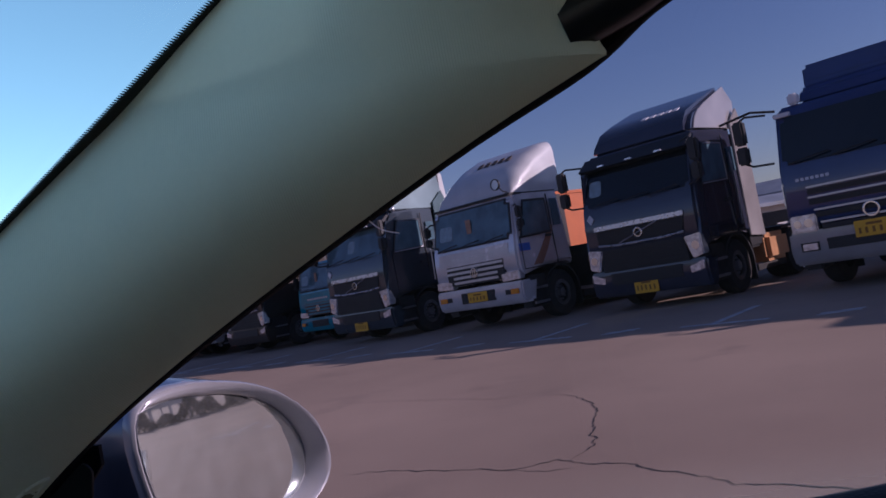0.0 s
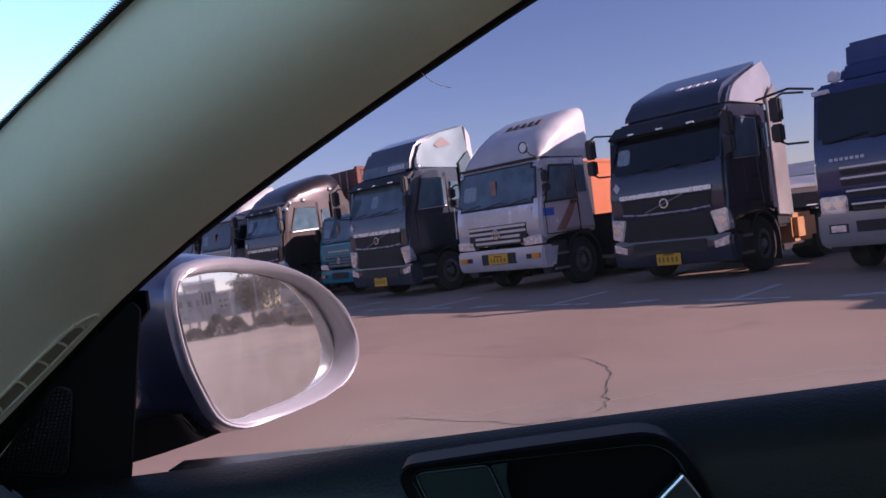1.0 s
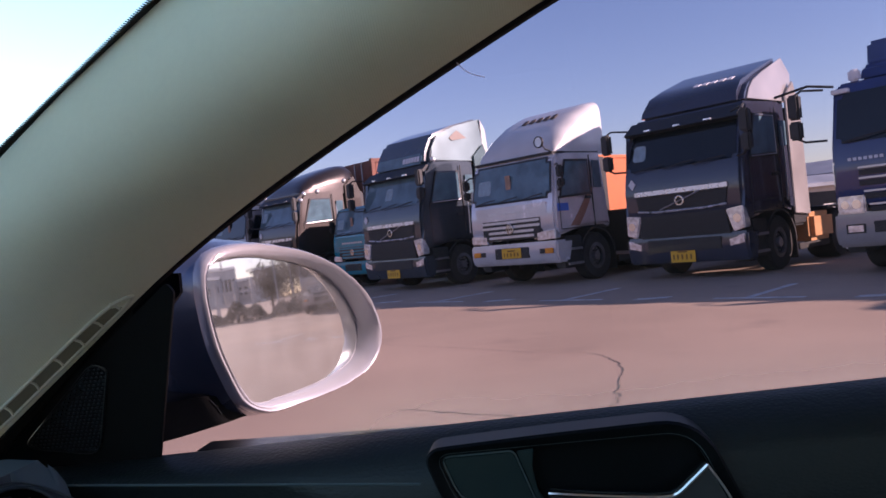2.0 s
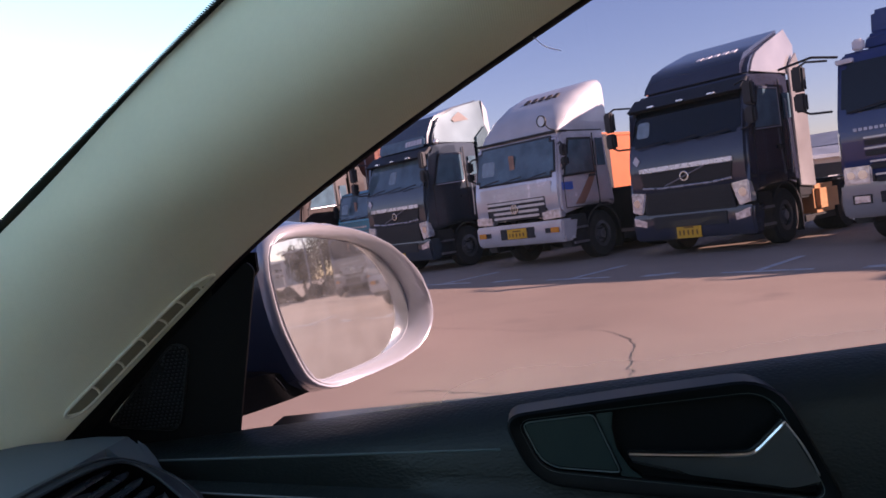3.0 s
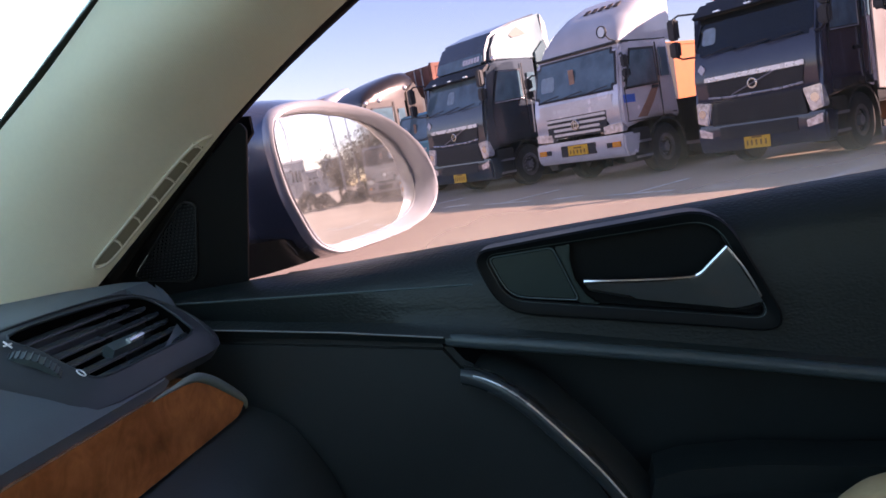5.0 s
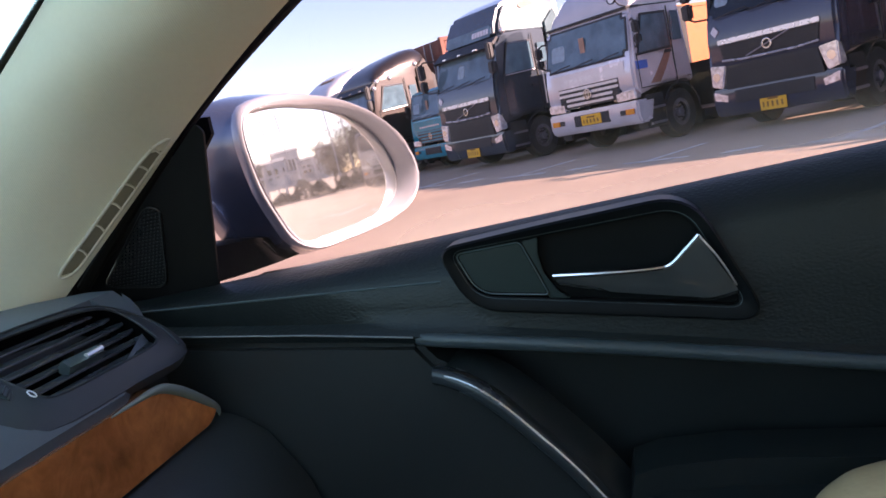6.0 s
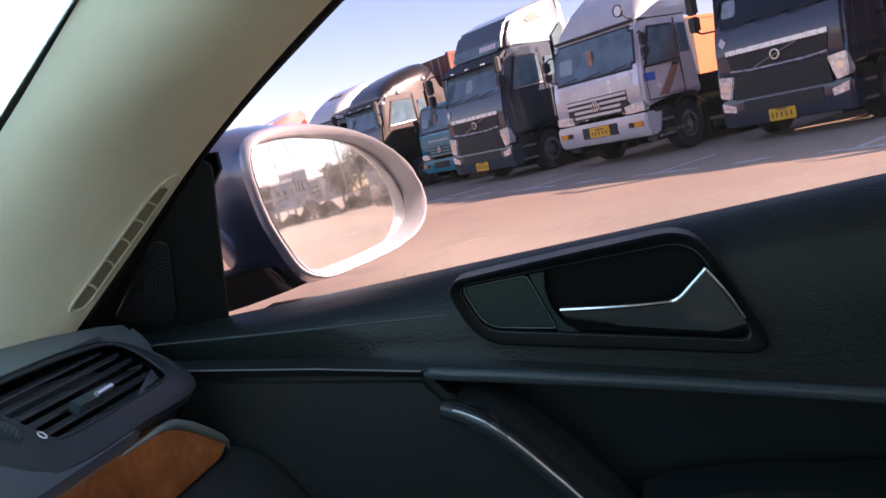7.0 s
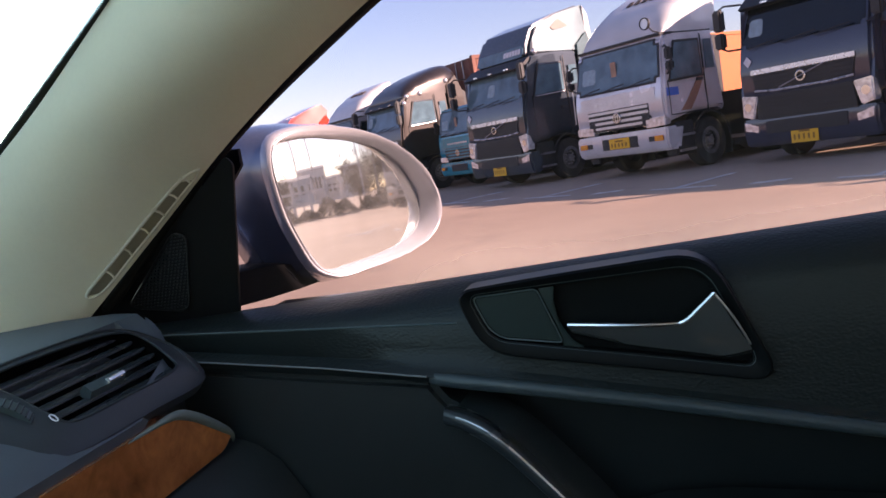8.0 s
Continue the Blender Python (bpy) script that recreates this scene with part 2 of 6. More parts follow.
M = {
    "asphalt": asphalt_material(),
    "line": material("road_paint", (0.50, 0.49, 0.48), rough=0.85, vary=0.35, scale=5, fine=30, tint=(0.76, 0.75, 0.73)),
    "crack": material("crack_filler", (0.075, 0.062, 0.055), rough=0.95, vary=0.3),
    "rubber": material("tyre_rubber", (0.02, 0.02, 0.021), rough=0.85, vary=0.3, scale=8, fine=60, tint=(0.05, 0.045, 0.04)),
    "rim": material("wheel_steel", (0.20, 0.20, 0.205), rough=0.45, metal=0.7, vary=0.3, scale=7),
    "black": material("black_plastic", (0.018, 0.018, 0.02), rough=0.5, vary=0.25, scale=10),
    "chassis": material("chassis_black", (0.02, 0.02, 0.02), rough=0.75, vary=0.4, scale=5, tint=(0.05, 0.042, 0.035)),
    "navy": car_paint("navy_paint", (0.036, 0.041, 0.066)),
    "navy2": car_paint("slate_paint", (0.040, 0.052, 0.066)),
    "blue": car_paint("blue_paint", (0.028, 0.046, 0.150)),
    "silver": car_paint("silver_paint", (0.72, 0.70, 0.71), metal=0.25, rough=0.26),
    "white": car_paint("white_paint", (0.66, 0.65, 0.63), rough=0.4),
    "pearl": car_paint("pearl_paint", (0.105, 0.165, 0.175), rough=0.24, metal=0.2, coat=0.45),
    "teal": car_paint("teal_paint", (0.012, 0.27, 0.36)),
    "brown": car_paint("bronze_paint", (0.050, 0.039, 0.034), metal=0.5, rough=0.30, coat=0.6),
    "grey": car_paint("grey_paint", (0.36, 0.34, 0.33)),
    "red": car_paint("red_paint", (0.55, 0.05, 0.03)),
    "stripe": car_paint("stripe_brown", (0.36, 0.20, 0.14)),
    "sticker": material("blue_sticker", (0.06, 0.16, 0.55), rough=0.4),
    "chrome": material("chrome", (0.78, 0.78, 0.80), rough=0.12, metal=1.0, vary=0.05),
    "satin": material("satin_metal", (0.55, 0.55, 0.57), rough=0.32, metal=0.85, vary=0.08),
    "recess": material("recess_black", (0.0125, 0.0160, 0.0170), rough=0.45, vary=0.2, spec=0.3),
    "scratch": material("ground_glass", (0.95, 0.95, 0.95), rough=0.35, vary=0.02),
    # Far paler than the door skins: the seam's highlight is in the colour.
    "seam": material("seam_highlight", (0.16, 0.165, 0.17), rough=0.4, vary=0.1),
    "lamp": material("headlamp", (0.74, 0.75, 0.78), rough=0.12, metal=0.5, vary=0.4, scale=14, fine=50, coat=1.0),
    "amber": material("amber_lens", (0.85, 0.30, 0.015), rough=0.2, coat=0.8),
    "plate": material("yellow_plate", (0.90, 0.50, 0.03), rough=0.5, vary=0.1),
    "ink": material("dark_marking", (0.06, 0.04, 0.03), rough=0.6),
    "plateink": material("plate_ink", (0.28, 0.13, 0.02), rough=0.6),
    "pale": material("pale_marking", (0.75, 0.75, 0.77), rough=0.5),
    "cabglass": material("cab_glass", (0.006, 0.010, 0.015), rough=0.05, vary=0.3, scale=2, spec=0.5, rough_vary=0.03),
    # Opaque pale teal: reflected sky and cab interior are put into the colour.
    "cabglass2": material("cab_glass_pale", (0.105, 0.175, 0.21), rough=0.05, vary=0.35, scale=2.5, spec=0.6, rough_vary=0.03),
    "curtain": material("cab_curtain", (0.30, 0.42, 0.48), rough=0.8, vary=0.2, scale=8),
    "curtain2": material("cab_curtain_tan", (0.40, 0.25, 0.18), rough=0.8, vary=0.2, scale=8),
    "orange": material("orange_steel", (0.50, 0.125, 0.028), rough=0.55, vary=0.12, scale=2.5),
    "ochre": material("ochre_paint", (0.66, 0.34, 0.16), rough=0.35, metal=0.2, vary=0.12, scale=4),
    "rust": material("rust_red_steel", (0.20, 0.075, 0.05), rough=0.7, vary=0.3, scale=2.5),
    "concrete": material("concrete_render", (0.62, 0.60, 0.57), rough=0.85, vary=0.12, scale=0.6),
    "roofing": material("roof_sheet", (0.25, 0.28, 0.32), rough=0.6, vary=0.2, scale=0.8),
    "hill": material("far_hill", (0.17, 0.15, 0.105), rough=1.0, vary=0.35, scale=0.02, fine=0.3, tint=(0.11, 0.12, 0.075)),
    "leaf": material("foliage", (0.045, 0.06, 0.03), rough=0.8, vary=0.5, scale=3, tint=(0.10, 0.10, 0.045)),
    "bark": material("bark", (0.10, 0.075, 0.055), rough=0.95, vary=0.4, scale=9, bump=0.6),
    "steel": material("galvanised_steel", (0.45, 0.46, 0.47), rough=0.5, metal=0.5, vary=0.2),
    # car
    "cloth": woven_material("pillar_cloth", (0.72, 0.71, 0.56)),
    "cream": leather_material("cream_plastic", (0.60, 0.575, 0.47), 500, 0.2, 0.6),
    # Cream moulding darkened: the slot's shade is put into the colour.
    "outlet": material("outlet_shade_brown", (0.22, 0.205, 0.145), rough=0.8, vary=0.1),
    "grain": leather_material("door_grain", (0.0075, 0.0115, 0.0122), 480, 0.62, 0.47, 0.36),
    "smooth": leather_material("door_smooth", (0.0215, 0.0255, 0.0265), 900, 0.15, 0.42),
    "dash": leather_material("dash_skin", (0.074, 0.089, 0.104), 800, 0.15, 0.5, 0.35),
    # Door leather lightened so the ridge carries its highlight as colour.
    "ridge": leather_material("ridge_highlight_skin", (0.040, 0.055, 0.062), 430, 0.4, 0.32),
    "ventframe": leather_material("vent_frame", (0.032, 0.037, 0.043), 1100, 0.1, 0.45, 0.3),
    # Darker than any plastic: the vent's inner shade is put into the colour.
    "void": material("well_shade_black", (0.0015, 0.0015, 0.0018), rough=0.95, vary=0.1, spec=0.05),
    "seal": material("seal_rubber", (0.010, 0.009, 0.008), rough=0.8, vary=0.2, spec=0.15),
    "sail": leather_material("sail_plastic", (0.0065, 0.0065, 0.0070), 900, 0.2, 0.62, 0.2),
    "bezel": material("bezel_black", (0.004, 0.005, 0.006), rough=0.4, vary=0.2, spec=0.11),
    "beadgrey": material("bead_grey", (0.17, 0.20, 0.185), rough=0.5, vary=0.15),
    "trim": material("trim_black", (0.008, 0.008, 0.009), rough=0.35, vary=0.2),
    "gloss": material("gloss_black", (0.060, 0.064, 0.068), rough=0.24, metal=0.3, vary=0.2, coat=0.5),
    "slat": material("vent_plastic", (0.026, 0.030, 0.035), rough=0.30, vary=0.15, spec=0.35),
    "plateb": material("switch_plate", (0.056, 0.077, 0.082), rough=0.33, vary=0.1),
    "gripsatin": material("grip_satin", (0.030, 0.036, 0.039), rough=0.28, vary=0.1),
    "burl": burl_material(),
    # Silver paint darkened to blue-grey: the housing's shaded side is in the colour.
    "housing_shade_paint": car_paint("housing_shade_paint", (0.15, 0.18, 0.25), metal=0.6, rough=0.26, vary=0.04),
    "rim_paint": car_paint("rim_paint", (0.48, 0.48, 0.50), metal=0.15, rough=0.28, coat=0.8, vary=0.04),
    "foot": material("foot_black", (0.003, 0.003, 0.0035), rough=0.6, vary=0.2, spec=0.08),
    "mirror": hazy_mirror_material(),
    "seat": leather_material("seat_leather", (0.50, 0.36, 0.20), 300, 0.5, 0.55),
    "headliner": material("headliner", (0.62, 0.60, 0.53), rough=0.95, vary=0.06, fine=200),
    "carpet": material("carpet", (0.03, 0.03, 0.032), rough=1.0, vary=0.3, fine=200),
    "windscreen": glass_material("windscreen_glass", (0.61, 0.66, 0.635), 0.012),
    "doorglass": dusty_glass_material("door_glass", (0.176, 0.152, 0.225), 1.050, 1.122),
    "tinted": glass_material("tinted_glass", (0.26, 0.25, 0.30), 0.03),
    "tanpanel": material("muted_tan", (0.20, 0.14, 0.105), rough=0.5, vary=0.15),
    "brightmetal": material("bright_metal", (0.80, 0.80, 0.80), rough=0.28, metal=0.7, vary=0.05),
    "lockplate": material("lock_plate", (0.022, 0.034, 0.034), rough=0.26, vary=0.1),
    "seatcloth": leather_material("seat_beige", (0.27, 0.255, 0.23), 300, 0.5, 0.55),
    "frit": material("black_frit", (0.004, 0.004, 0.004), rough=0.4),
    "bodypaint": car_paint("car_paint", (0.46, 0.46, 0.50), metal=0.5, rough=0.3),
}


M["scratch"].node_tree.nodes["Principled BSDF"].inputs["Transmission Weight"].default_value = 1.0


# ---- mesh tools ----
def part(name, bm, mat, parent=None, label="", smooth=False):
    """Links a bmesh as one mesh object, under its thing or part."""
    bmesh.ops.recalc_face_normals(bm, faces=bm.faces)
    me = bpy.data.meshes.new(name)
    bm.to_mesh(me)
    bm.free()
    me.materials.append(M[mat])
    if smooth:
        me.polygons.foreach_set("use_smooth", [True] * len(me.polygons))
        me.set_sharp_from_angle(angle=radians(35))
    ob = new(name, me)
    if parent:
        ob.parent = parent
    if label:
        tagged(ob, label)
    return ob


def thing(name, m, label, category, group="", kind=""):
    ob = new(name)
    ob.empty_display_size = 0.3
    ob.matrix_world = m
    return tagged(ob, label, category, group, kind)


def soften(bm, width, segments=2):
    if width > 0:
        edges = [e for e in bm.edges if len(e.link_faces) == 2 and e.calc_face_angle(0) > radians(25)]
        bmesh.ops.bevel(bm, geom=edges, offset=width, segments=segments, affect="EDGES", clamp_overlap=True)
    return bm


def box(x0, x1, y0, y1, z0, z1, bevel=0.0, bm=None):
    b = bmesh.new()
    m = Matrix.LocRotScale(((x0 + x1) / 2, (y0 + y1) / 2, (z0 + z1) / 2), None, (abs(x1 - x0), abs(y1 - y0), abs(z1 - z0)))
    bmesh.ops.create_cube(b, size=1, matrix=m)
    soften(b, bevel)
    return merge(bm, b)


def merge(into, b):
    if into is None:
        return b
    me = bpy.data.meshes.new("tmp")
    b.to_mesh(me)
    b.free()
    into.from_mesh(me)
    bpy.data.meshes.remove(me)
    return into


def prism(poly, axis, a, b, bevel=0.0, taper=None, bm=None):
    """A polygon drawn in the plane across axis (the other two in order), drawn out from a to b."""
    out = bmesh.new()
    rings = []
    for v in (a, b):
        ring = []
        for p, q in poly:
            c = [p, q]
            c.insert(axis, v)
            if taper:
                c = taper(c)
            ring.append(out.verts.new(c))
        rings.append(ring)
    out.faces.new(rings[0])
    out.faces.new(list(reversed(rings[1])))
    k = len(poly)
    for i in range(k):
        out.faces.new((rings[0][i], rings[1][i], rings[1][(i + 1) % k], rings[0][(i + 1) % k]))
    bmesh.ops.recalc_face_normals(out, faces=out.faces)
    soften(out, bevel)
    return merge(bm, out)


def skin(rings, closed=True, caps=True, bm=None):
    """A skin over rings of equal count."""
    out = bmesh.new()
    vs = [[out.verts.new(p) for p in r] for r in rings]
    k = len(vs[0])
    for a, b in zip(vs, vs[1:]):
        for i in range(k if closed else k - 1):
            j = (i + 1) % k
            out.faces.new((a[i], a[j], b[j], b[i]))
    if caps and closed:
        out.faces.new(list(reversed(vs[0])))
        out.faces.new(vs[-1])
    return merge(bm, out)


def thick(bm, depth):
    """Gives an open sheet a thickness."""
    bmesh.ops.recalc_face_normals(bm, faces=bm.faces)
    bmesh.ops.solidify(bm, geom=list(bm.faces), thickness=depth)
    return bm


def tube(points, r, seg=8, bm=None):
    points = [Vector(p) for p in points]
    rings = []
    for i, p in enumerate(points):
        d = (points[min(i + 1, len(points) - 1)] - points[max(i - 1, 0)]).normalized()
        u = d.orthogonal().normalized() if i == 0 else (u - d * u.dot(d)).normalized()
        v = d.cross(u)
        rings.append([p + r * (math.cos(a) * u + math.sin(a) * v) for a in (2 * math.pi * k / seg for k in range(seg))])
    return skin(rings, bm=bm)


def wheel_ring(c, axis, r0, r1, h0, h1, seg=28, bm=None):
    """A turned ring round axis (0 x, 1 y, 2 z) through c: outer radius r1, inner r0, from h0 to h1."""
    out = bmesh.new()
    prof = [(r0, h0), (r1 * 0.93, h0), (r1, h0 + (h1 - h0) * 0.15), (r1, h1 - (h1 - h0) * 0.15), (r1 * 0.93, h1), (r0, h1)]
    rings = []
    for k in range(seg):
        a = 2 * math.pi * k / seg
        ring = []
        for r, h in prof:
            p = [math.cos(a) * r, math.sin(a) * r]
            p.insert(axis, h)
            ring.append(out.verts.new(Vector(p) + Vector(c)))
        rings.append(ring)
    for k in range(seg):
        a, b = rings[k], rings[(k + 1) % seg]
        for i in range(len(prof)):
            j = (i + 1) % len(prof)
            out.faces.new((a[i], a[j], b[j], b[i]))
    return merge(bm, out)


def cyl(c, axis, r, h0, h1, seg=20, bevel=0.0, bm=None):
    return prism([(math.cos(2 * math.pi * k / seg) * r + [c[1], c[0], c[0]][axis], math.sin(2 * math.pi * k / seg) * r + [c[2], c[2], c[1]][axis])
                  for k in range(seg)], axis, h0, h1, bevel, bm=bm)


def curve_through(points, steps=6, closed=False):
    """Points of a smooth line through the given ones."""
    p = [Vector(q) for q in points]
    n = len(p)
    out = []
    for i in range(n if closed else n - 1):
        a, b, c, d = (p[(i + k) % n] if closed else p[max(0, min(n - 1, i + k))] for k in (-1, 0, 1, 2))
        for s in range(steps):
            t = s / steps
            out.append(0.5 * (2 * b + (c - a) * t + (2 * a - 5 * b + 4 * c - d) * t * t + (3 * b - a - 3 * c + d) * t ** 3))
    if not closed:
        out.append(p[-1])
    return out


# ---- the yard ----
def build_ground():
    bm = bmesh.new()
    ring = [(-900, -900), (900, -900), (900, 900), (-900, 900)]
    bm.faces.new([bm.verts.new((x, y, 0)) for x, y in ring])
    tagged(part("ground", bm, "asphalt"), "worn warm-grey asphalt of a truck yard", "ground", kind="structure")


def build_stall_lines():
    """Painted bay marks in front of each parked truck: a T at each joint and a worn double dash between."""
    lean = math.atan(0.07)
    for i in range(-8, 5):
        x, y = -5.15 + 3.08 * i, 9.84 + 0.09 * i
        bm = box(-0.05, 0.05, 0.04, 1.7, 0.0, 0.004)
        box(-0.45, 0.75, -0.05, 0.04, 0.0, 0.004, bm=bm)
        for k in range(2):
            b = box(-1.75 + 0.06 * k, -1.25 + 0.06 * k, 0.06 + 0.11 * k, 0.12 + 0.11 * k, 0.0, 0.004)
            bmesh.ops.rotate(b, verts=b.verts, cent=(-1.5, 0.12, 0), matrix=Matrix.Rotation(radians(22), 3, "Z"))
            merge(bm, b)
        ob = tagged(part("bay_line", bm, "line"), "worn white painted bay marking on the asphalt", "road marking", "bay lines", "structure")
        ob.matrix_world = Matrix.Translation((x, y, 0)) @ Matrix.Rotation(lean, 4, "Z")


def build_cracks():
    lines = [
        [(-4.73, 5.76), (-4.57, 5.77), (-4.25, 5.60), (-4.03, 5.44), (-3.96, 5.34), (-3.88, 5.28), (-3.71, 5.03), (-3.57, 4.78), (-3.49, 4.69), (-3.42, 4.54), (-3.28, 4.41), (-3.17, 4.23), (-3.16, 4.10), (-3.14, 3.92)],
        [(-4.65, 3.36), (-4.40, 3.49), (-3.96, 3.57), (-3.66, 3.65), (-3.43, 3.66), (-3.32, 3.78), (-3.24, 3.91), (-2.97, 3.87), (-2.64, 3.91), (-2.52, 3.83), (-2.18, 3.78), (-1.95, 3.69), (-1.69, 3.74), (-1.34, 3.71), (-0.8, 3.8)],
        [(-7.9, 5.50), (-6.86, 5.64), (-6.13, 5.66), (-5.14, 5.63)],
        [(-3.43, 3.66), (-3.20, 3.67), (-3.00, 3.78)],
    ]
    rng = random.Random(4)
    for n, pts in enumerate(lines):
        fine = []
        for a, b in zip(pts, pts[1:]):
            steps = max(3, int((Vector(b) - Vector(a)).length / 0.05))
            for k in range(steps):
                t = k / steps
                fine.append(Vector((a[0] + (b[0] - a[0]) * t + rng.gauss(0, 0.010), a[1] + (b[1] - a[1]) * t + rng.gauss(0, 0.012))))
        fine.append(Vector(pts[-1]))
        bm = bmesh.new()
        prev = None
        for i, p in enumerate(fine):
            d = (fine[min(i + 2, len(fine) - 1)] - fine[max(i - 2, 0)]).normalized()
            w = rng.uniform(0.003, 0.008) * (0.35 + 0.65 * min(1, i / 6, (len(fine) - 1 - i) / 6)) * (0.5 if n == 2 else 1.0)
            pair = (bm.verts.new((p.x - d.y * w, p.y + d.x * w, 0.003)), bm.verts.new((p.x + d.y * w, p.y - d.x * w, 0.003)))
            if prev:
                bm.faces.new((prev[0], pair[0], pair[1], prev[1]))
            prev = pair
        tagged(part("crack", bm, "crack"), "dark jagged crack in the asphalt", "crack", "cracks", "structure")


build_ground()
build_stall_lines()
build_cracks()


# ---- trucks ----
def truck_wheel(parent, x, y, r=0.5, w=0.3, out=1):
    """One wheel whose outer face looks along out."""
    tyre = part("wheel", wheel_ring((x, y, r), 0, r * 0.56, r, -w / 2, w / 2, 32), "rubber", parent, smooth=True)
    face = out * w / 2
    bm = wheel_ring((x, y, r), 0, r * 0.40, r * 0.58, face - out * 0.05, face - out * 0.005, 28)
    cyl((x, y, r), 0, r * 0.42, x + face - out * 0.12, x + face - out * 0.09, 24, bm=bm)
    part("rim", bm, "rim", tyre, smooth=True)
    hub = cyl((x, y, r), 0, r * 0.17, x + face - out * 0.1, x + face + out * 0.01, 16, 0.008)
    for k in range(10):
        a = 2 * math.pi * k / 10
        cyl((x, y + math.cos(a) * r * 0.3, r + math.sin(a) * r * 0.3), 0, 0.022, x + face - out * 0.1, x + face - out * 0.05, 6, bm=hub)
    part("hub", hub, "satin", tyre, "steel hub with a ring of nuts", smooth=True)


def truck_chassis(parent, half, length, tank="satin"):
    for s in (-1, 1):
        part("frame_rail", box(s * 0.42 - 0.045, s * 0.42 + 0.045, 0.6, length, 0.62, 0.9, 0.01), "chassis", parent)
        truck_wheel(parent, s * (half - 0.2), 1.32, 0.5, 0.3, s)
        for y in (length - 1.9, length - 0.65):
            truck_wheel(parent, s * (half - 0.32), y, 0.5, 0.55, s)
    part("axle", cyl((0, 1.32, 0.5), 0, 0.07, -half + 0.3, half - 0.3, 12), "chassis", parent)
    part("engine_sump", box(-0.42, 0.42, 0.35, 1.9, 0.42, 0.95, 0.05), "chassis", parent)
    part("fuel_tank", box(half - 0.72, half + 0.02, 2.55, 3.55, 0.42, 0.98, 0.09), tank, parent, "pale metal fuel tank beside the frame" if tank == "satin" else "ochre fuel tank beside the frame")
    part("battery_box", box(-half + 0.06, -half + 0.7, 2.55, 3.2, 0.45, 0.95, 0.04), "black", parent)
    for s in (-1, 1):
        part("mud_flap", box(s * (half - 0.36), s * (half - 0.04), 1.95, 1.97, 0.16, 0.85, 0.004), "rubber", parent)
        part("rear_mudguard", box(s * (half - 0.62), s * (half - 0.02), length - 2.5, length - 0.1, 1.03, 1.07, 0.01), "black", parent)
        part("side_skirt", box(s * (half - 0.06), s * (half - 0.02), 2.02, length - 2.55, 0.30, 0.42, 0.01), "chassis", parent)
    for y in (0.9, 2.3, 3.4):
        part("cross_member", box(-0.40, 0.40, y, y + 0.12, 0.55, 0.86, 0.01), "chassis", parent)
    part("gearbox", prism([(1.9, 0.9), (1.9, 0.36), (2.7, 0.45), (2.9, 0.9)], 0, -0.3, 0.3, 0.04), "chassis", parent)
    part("air_tank", cyl((-0.05, 0, 0.52), 1, 0.13, 2.9, 3.9, 16, 0.03), "chassis", parent)
    bm = cyl((0, length - 1.3, 1.0), 2, 0.45, 0.98, 1.08, 24, 0.02)
    box(-0.4, 0.4, length - 1.6, length - 1.0, 0.9, 1.0, 0.01, bm=bm)
    part("fifth_wheel", bm, "chassis", parent)


def number_plate(parent, x, z, y, w=0.5, h=0.19):
    p = part("number_plate", box(x - w / 2, x + w / 2, y - 0.012, y, z - h / 2, z + h / 2, 0.004), "plate", parent, "yellow plate with dark bars")
    bm = None
    for k, (a, b) in enumerate(((-0.40, -0.34), (-0.24, -0.17), (-0.06, 0.01), (0.12, 0.19), (0.30, 0.37))):
        bm = box(x + a * w, x + b * w, y - 0.016, y - 0.0125, z - h * 0.30, z + h * 0.06, bm=bm)
    box(x - w * 0.2, x + w * 0.2, y - 0.016, y - 0.0125, z + h * 0.18, z + h * 0.34, bm=bm)
    part("plate_bars", bm, "plateink", p)


def wing_mirror(parent, s, x, y, z0, z1, mat="black", wide=0.09):
    """A tall two-glass mirror on tubular arms."""
    zm = z0 + (z1 - z0) * 0.42
    up = part("side_mirror", box(x - wide, x + wide, y - 0.06, y + 0.08, zm + 0.02, z1, 0.03), mat, parent)
    part("mirror_pane", box(x - wide + 0.015, x + wide - 0.015, y + 0.082, y + 0.088, zm + 0.05, z1 - 0.03), "cabglass", up)
    lo = part("side_mirror", box(x - wide, x + wide, y - 0.06, y + 0.08, z0, zm - 0.01, 0.03), mat, parent)
    part("mirror_pane", box(x - wide + 0.015, x + wide - 0.015, y + 0.082, y + 0.088, z0 + 0.03, zm - 0.03), "cabglass", lo)
    part("mirror_arm", tube([(x - s * 0.35, y + 0.25, z1 + 0.02), (x - s * 0.1, y + 0.06, z1 + 0.05), (x, y, z1 - 0.02)], 0.018), "black", parent)
    part("mirror_arm", tube([(x - s * 0.35, y + 0.25, z0 - 0.06), (x - s * 0.1, y + 0.06, z0 - 0.05), (x, y, z0 + 0.02)], 0.018), "black", parent)


def wipers(parent, zs, ys, xs):
    for x in xs:
        bm = tube([(x, ys - 0.03, zs), (x + 0.32, ys - 0.05, zs + 0.05), (x + 0.62, ys - 0.02, zs + 0.09)], 0.012, 6)
        part("wiper", bm, "black", parent)


def cab_shell(profile, half, narrow_from, top, squeeze):
    def taper(c):
        k = max(0.0, (c[2] - narrow_from) / (top - narrow_from))
        return (c[0] * (1 - squeeze * k), c[1], c[2])
    return prism(profile, 0, -half, half, 0.06, taper)


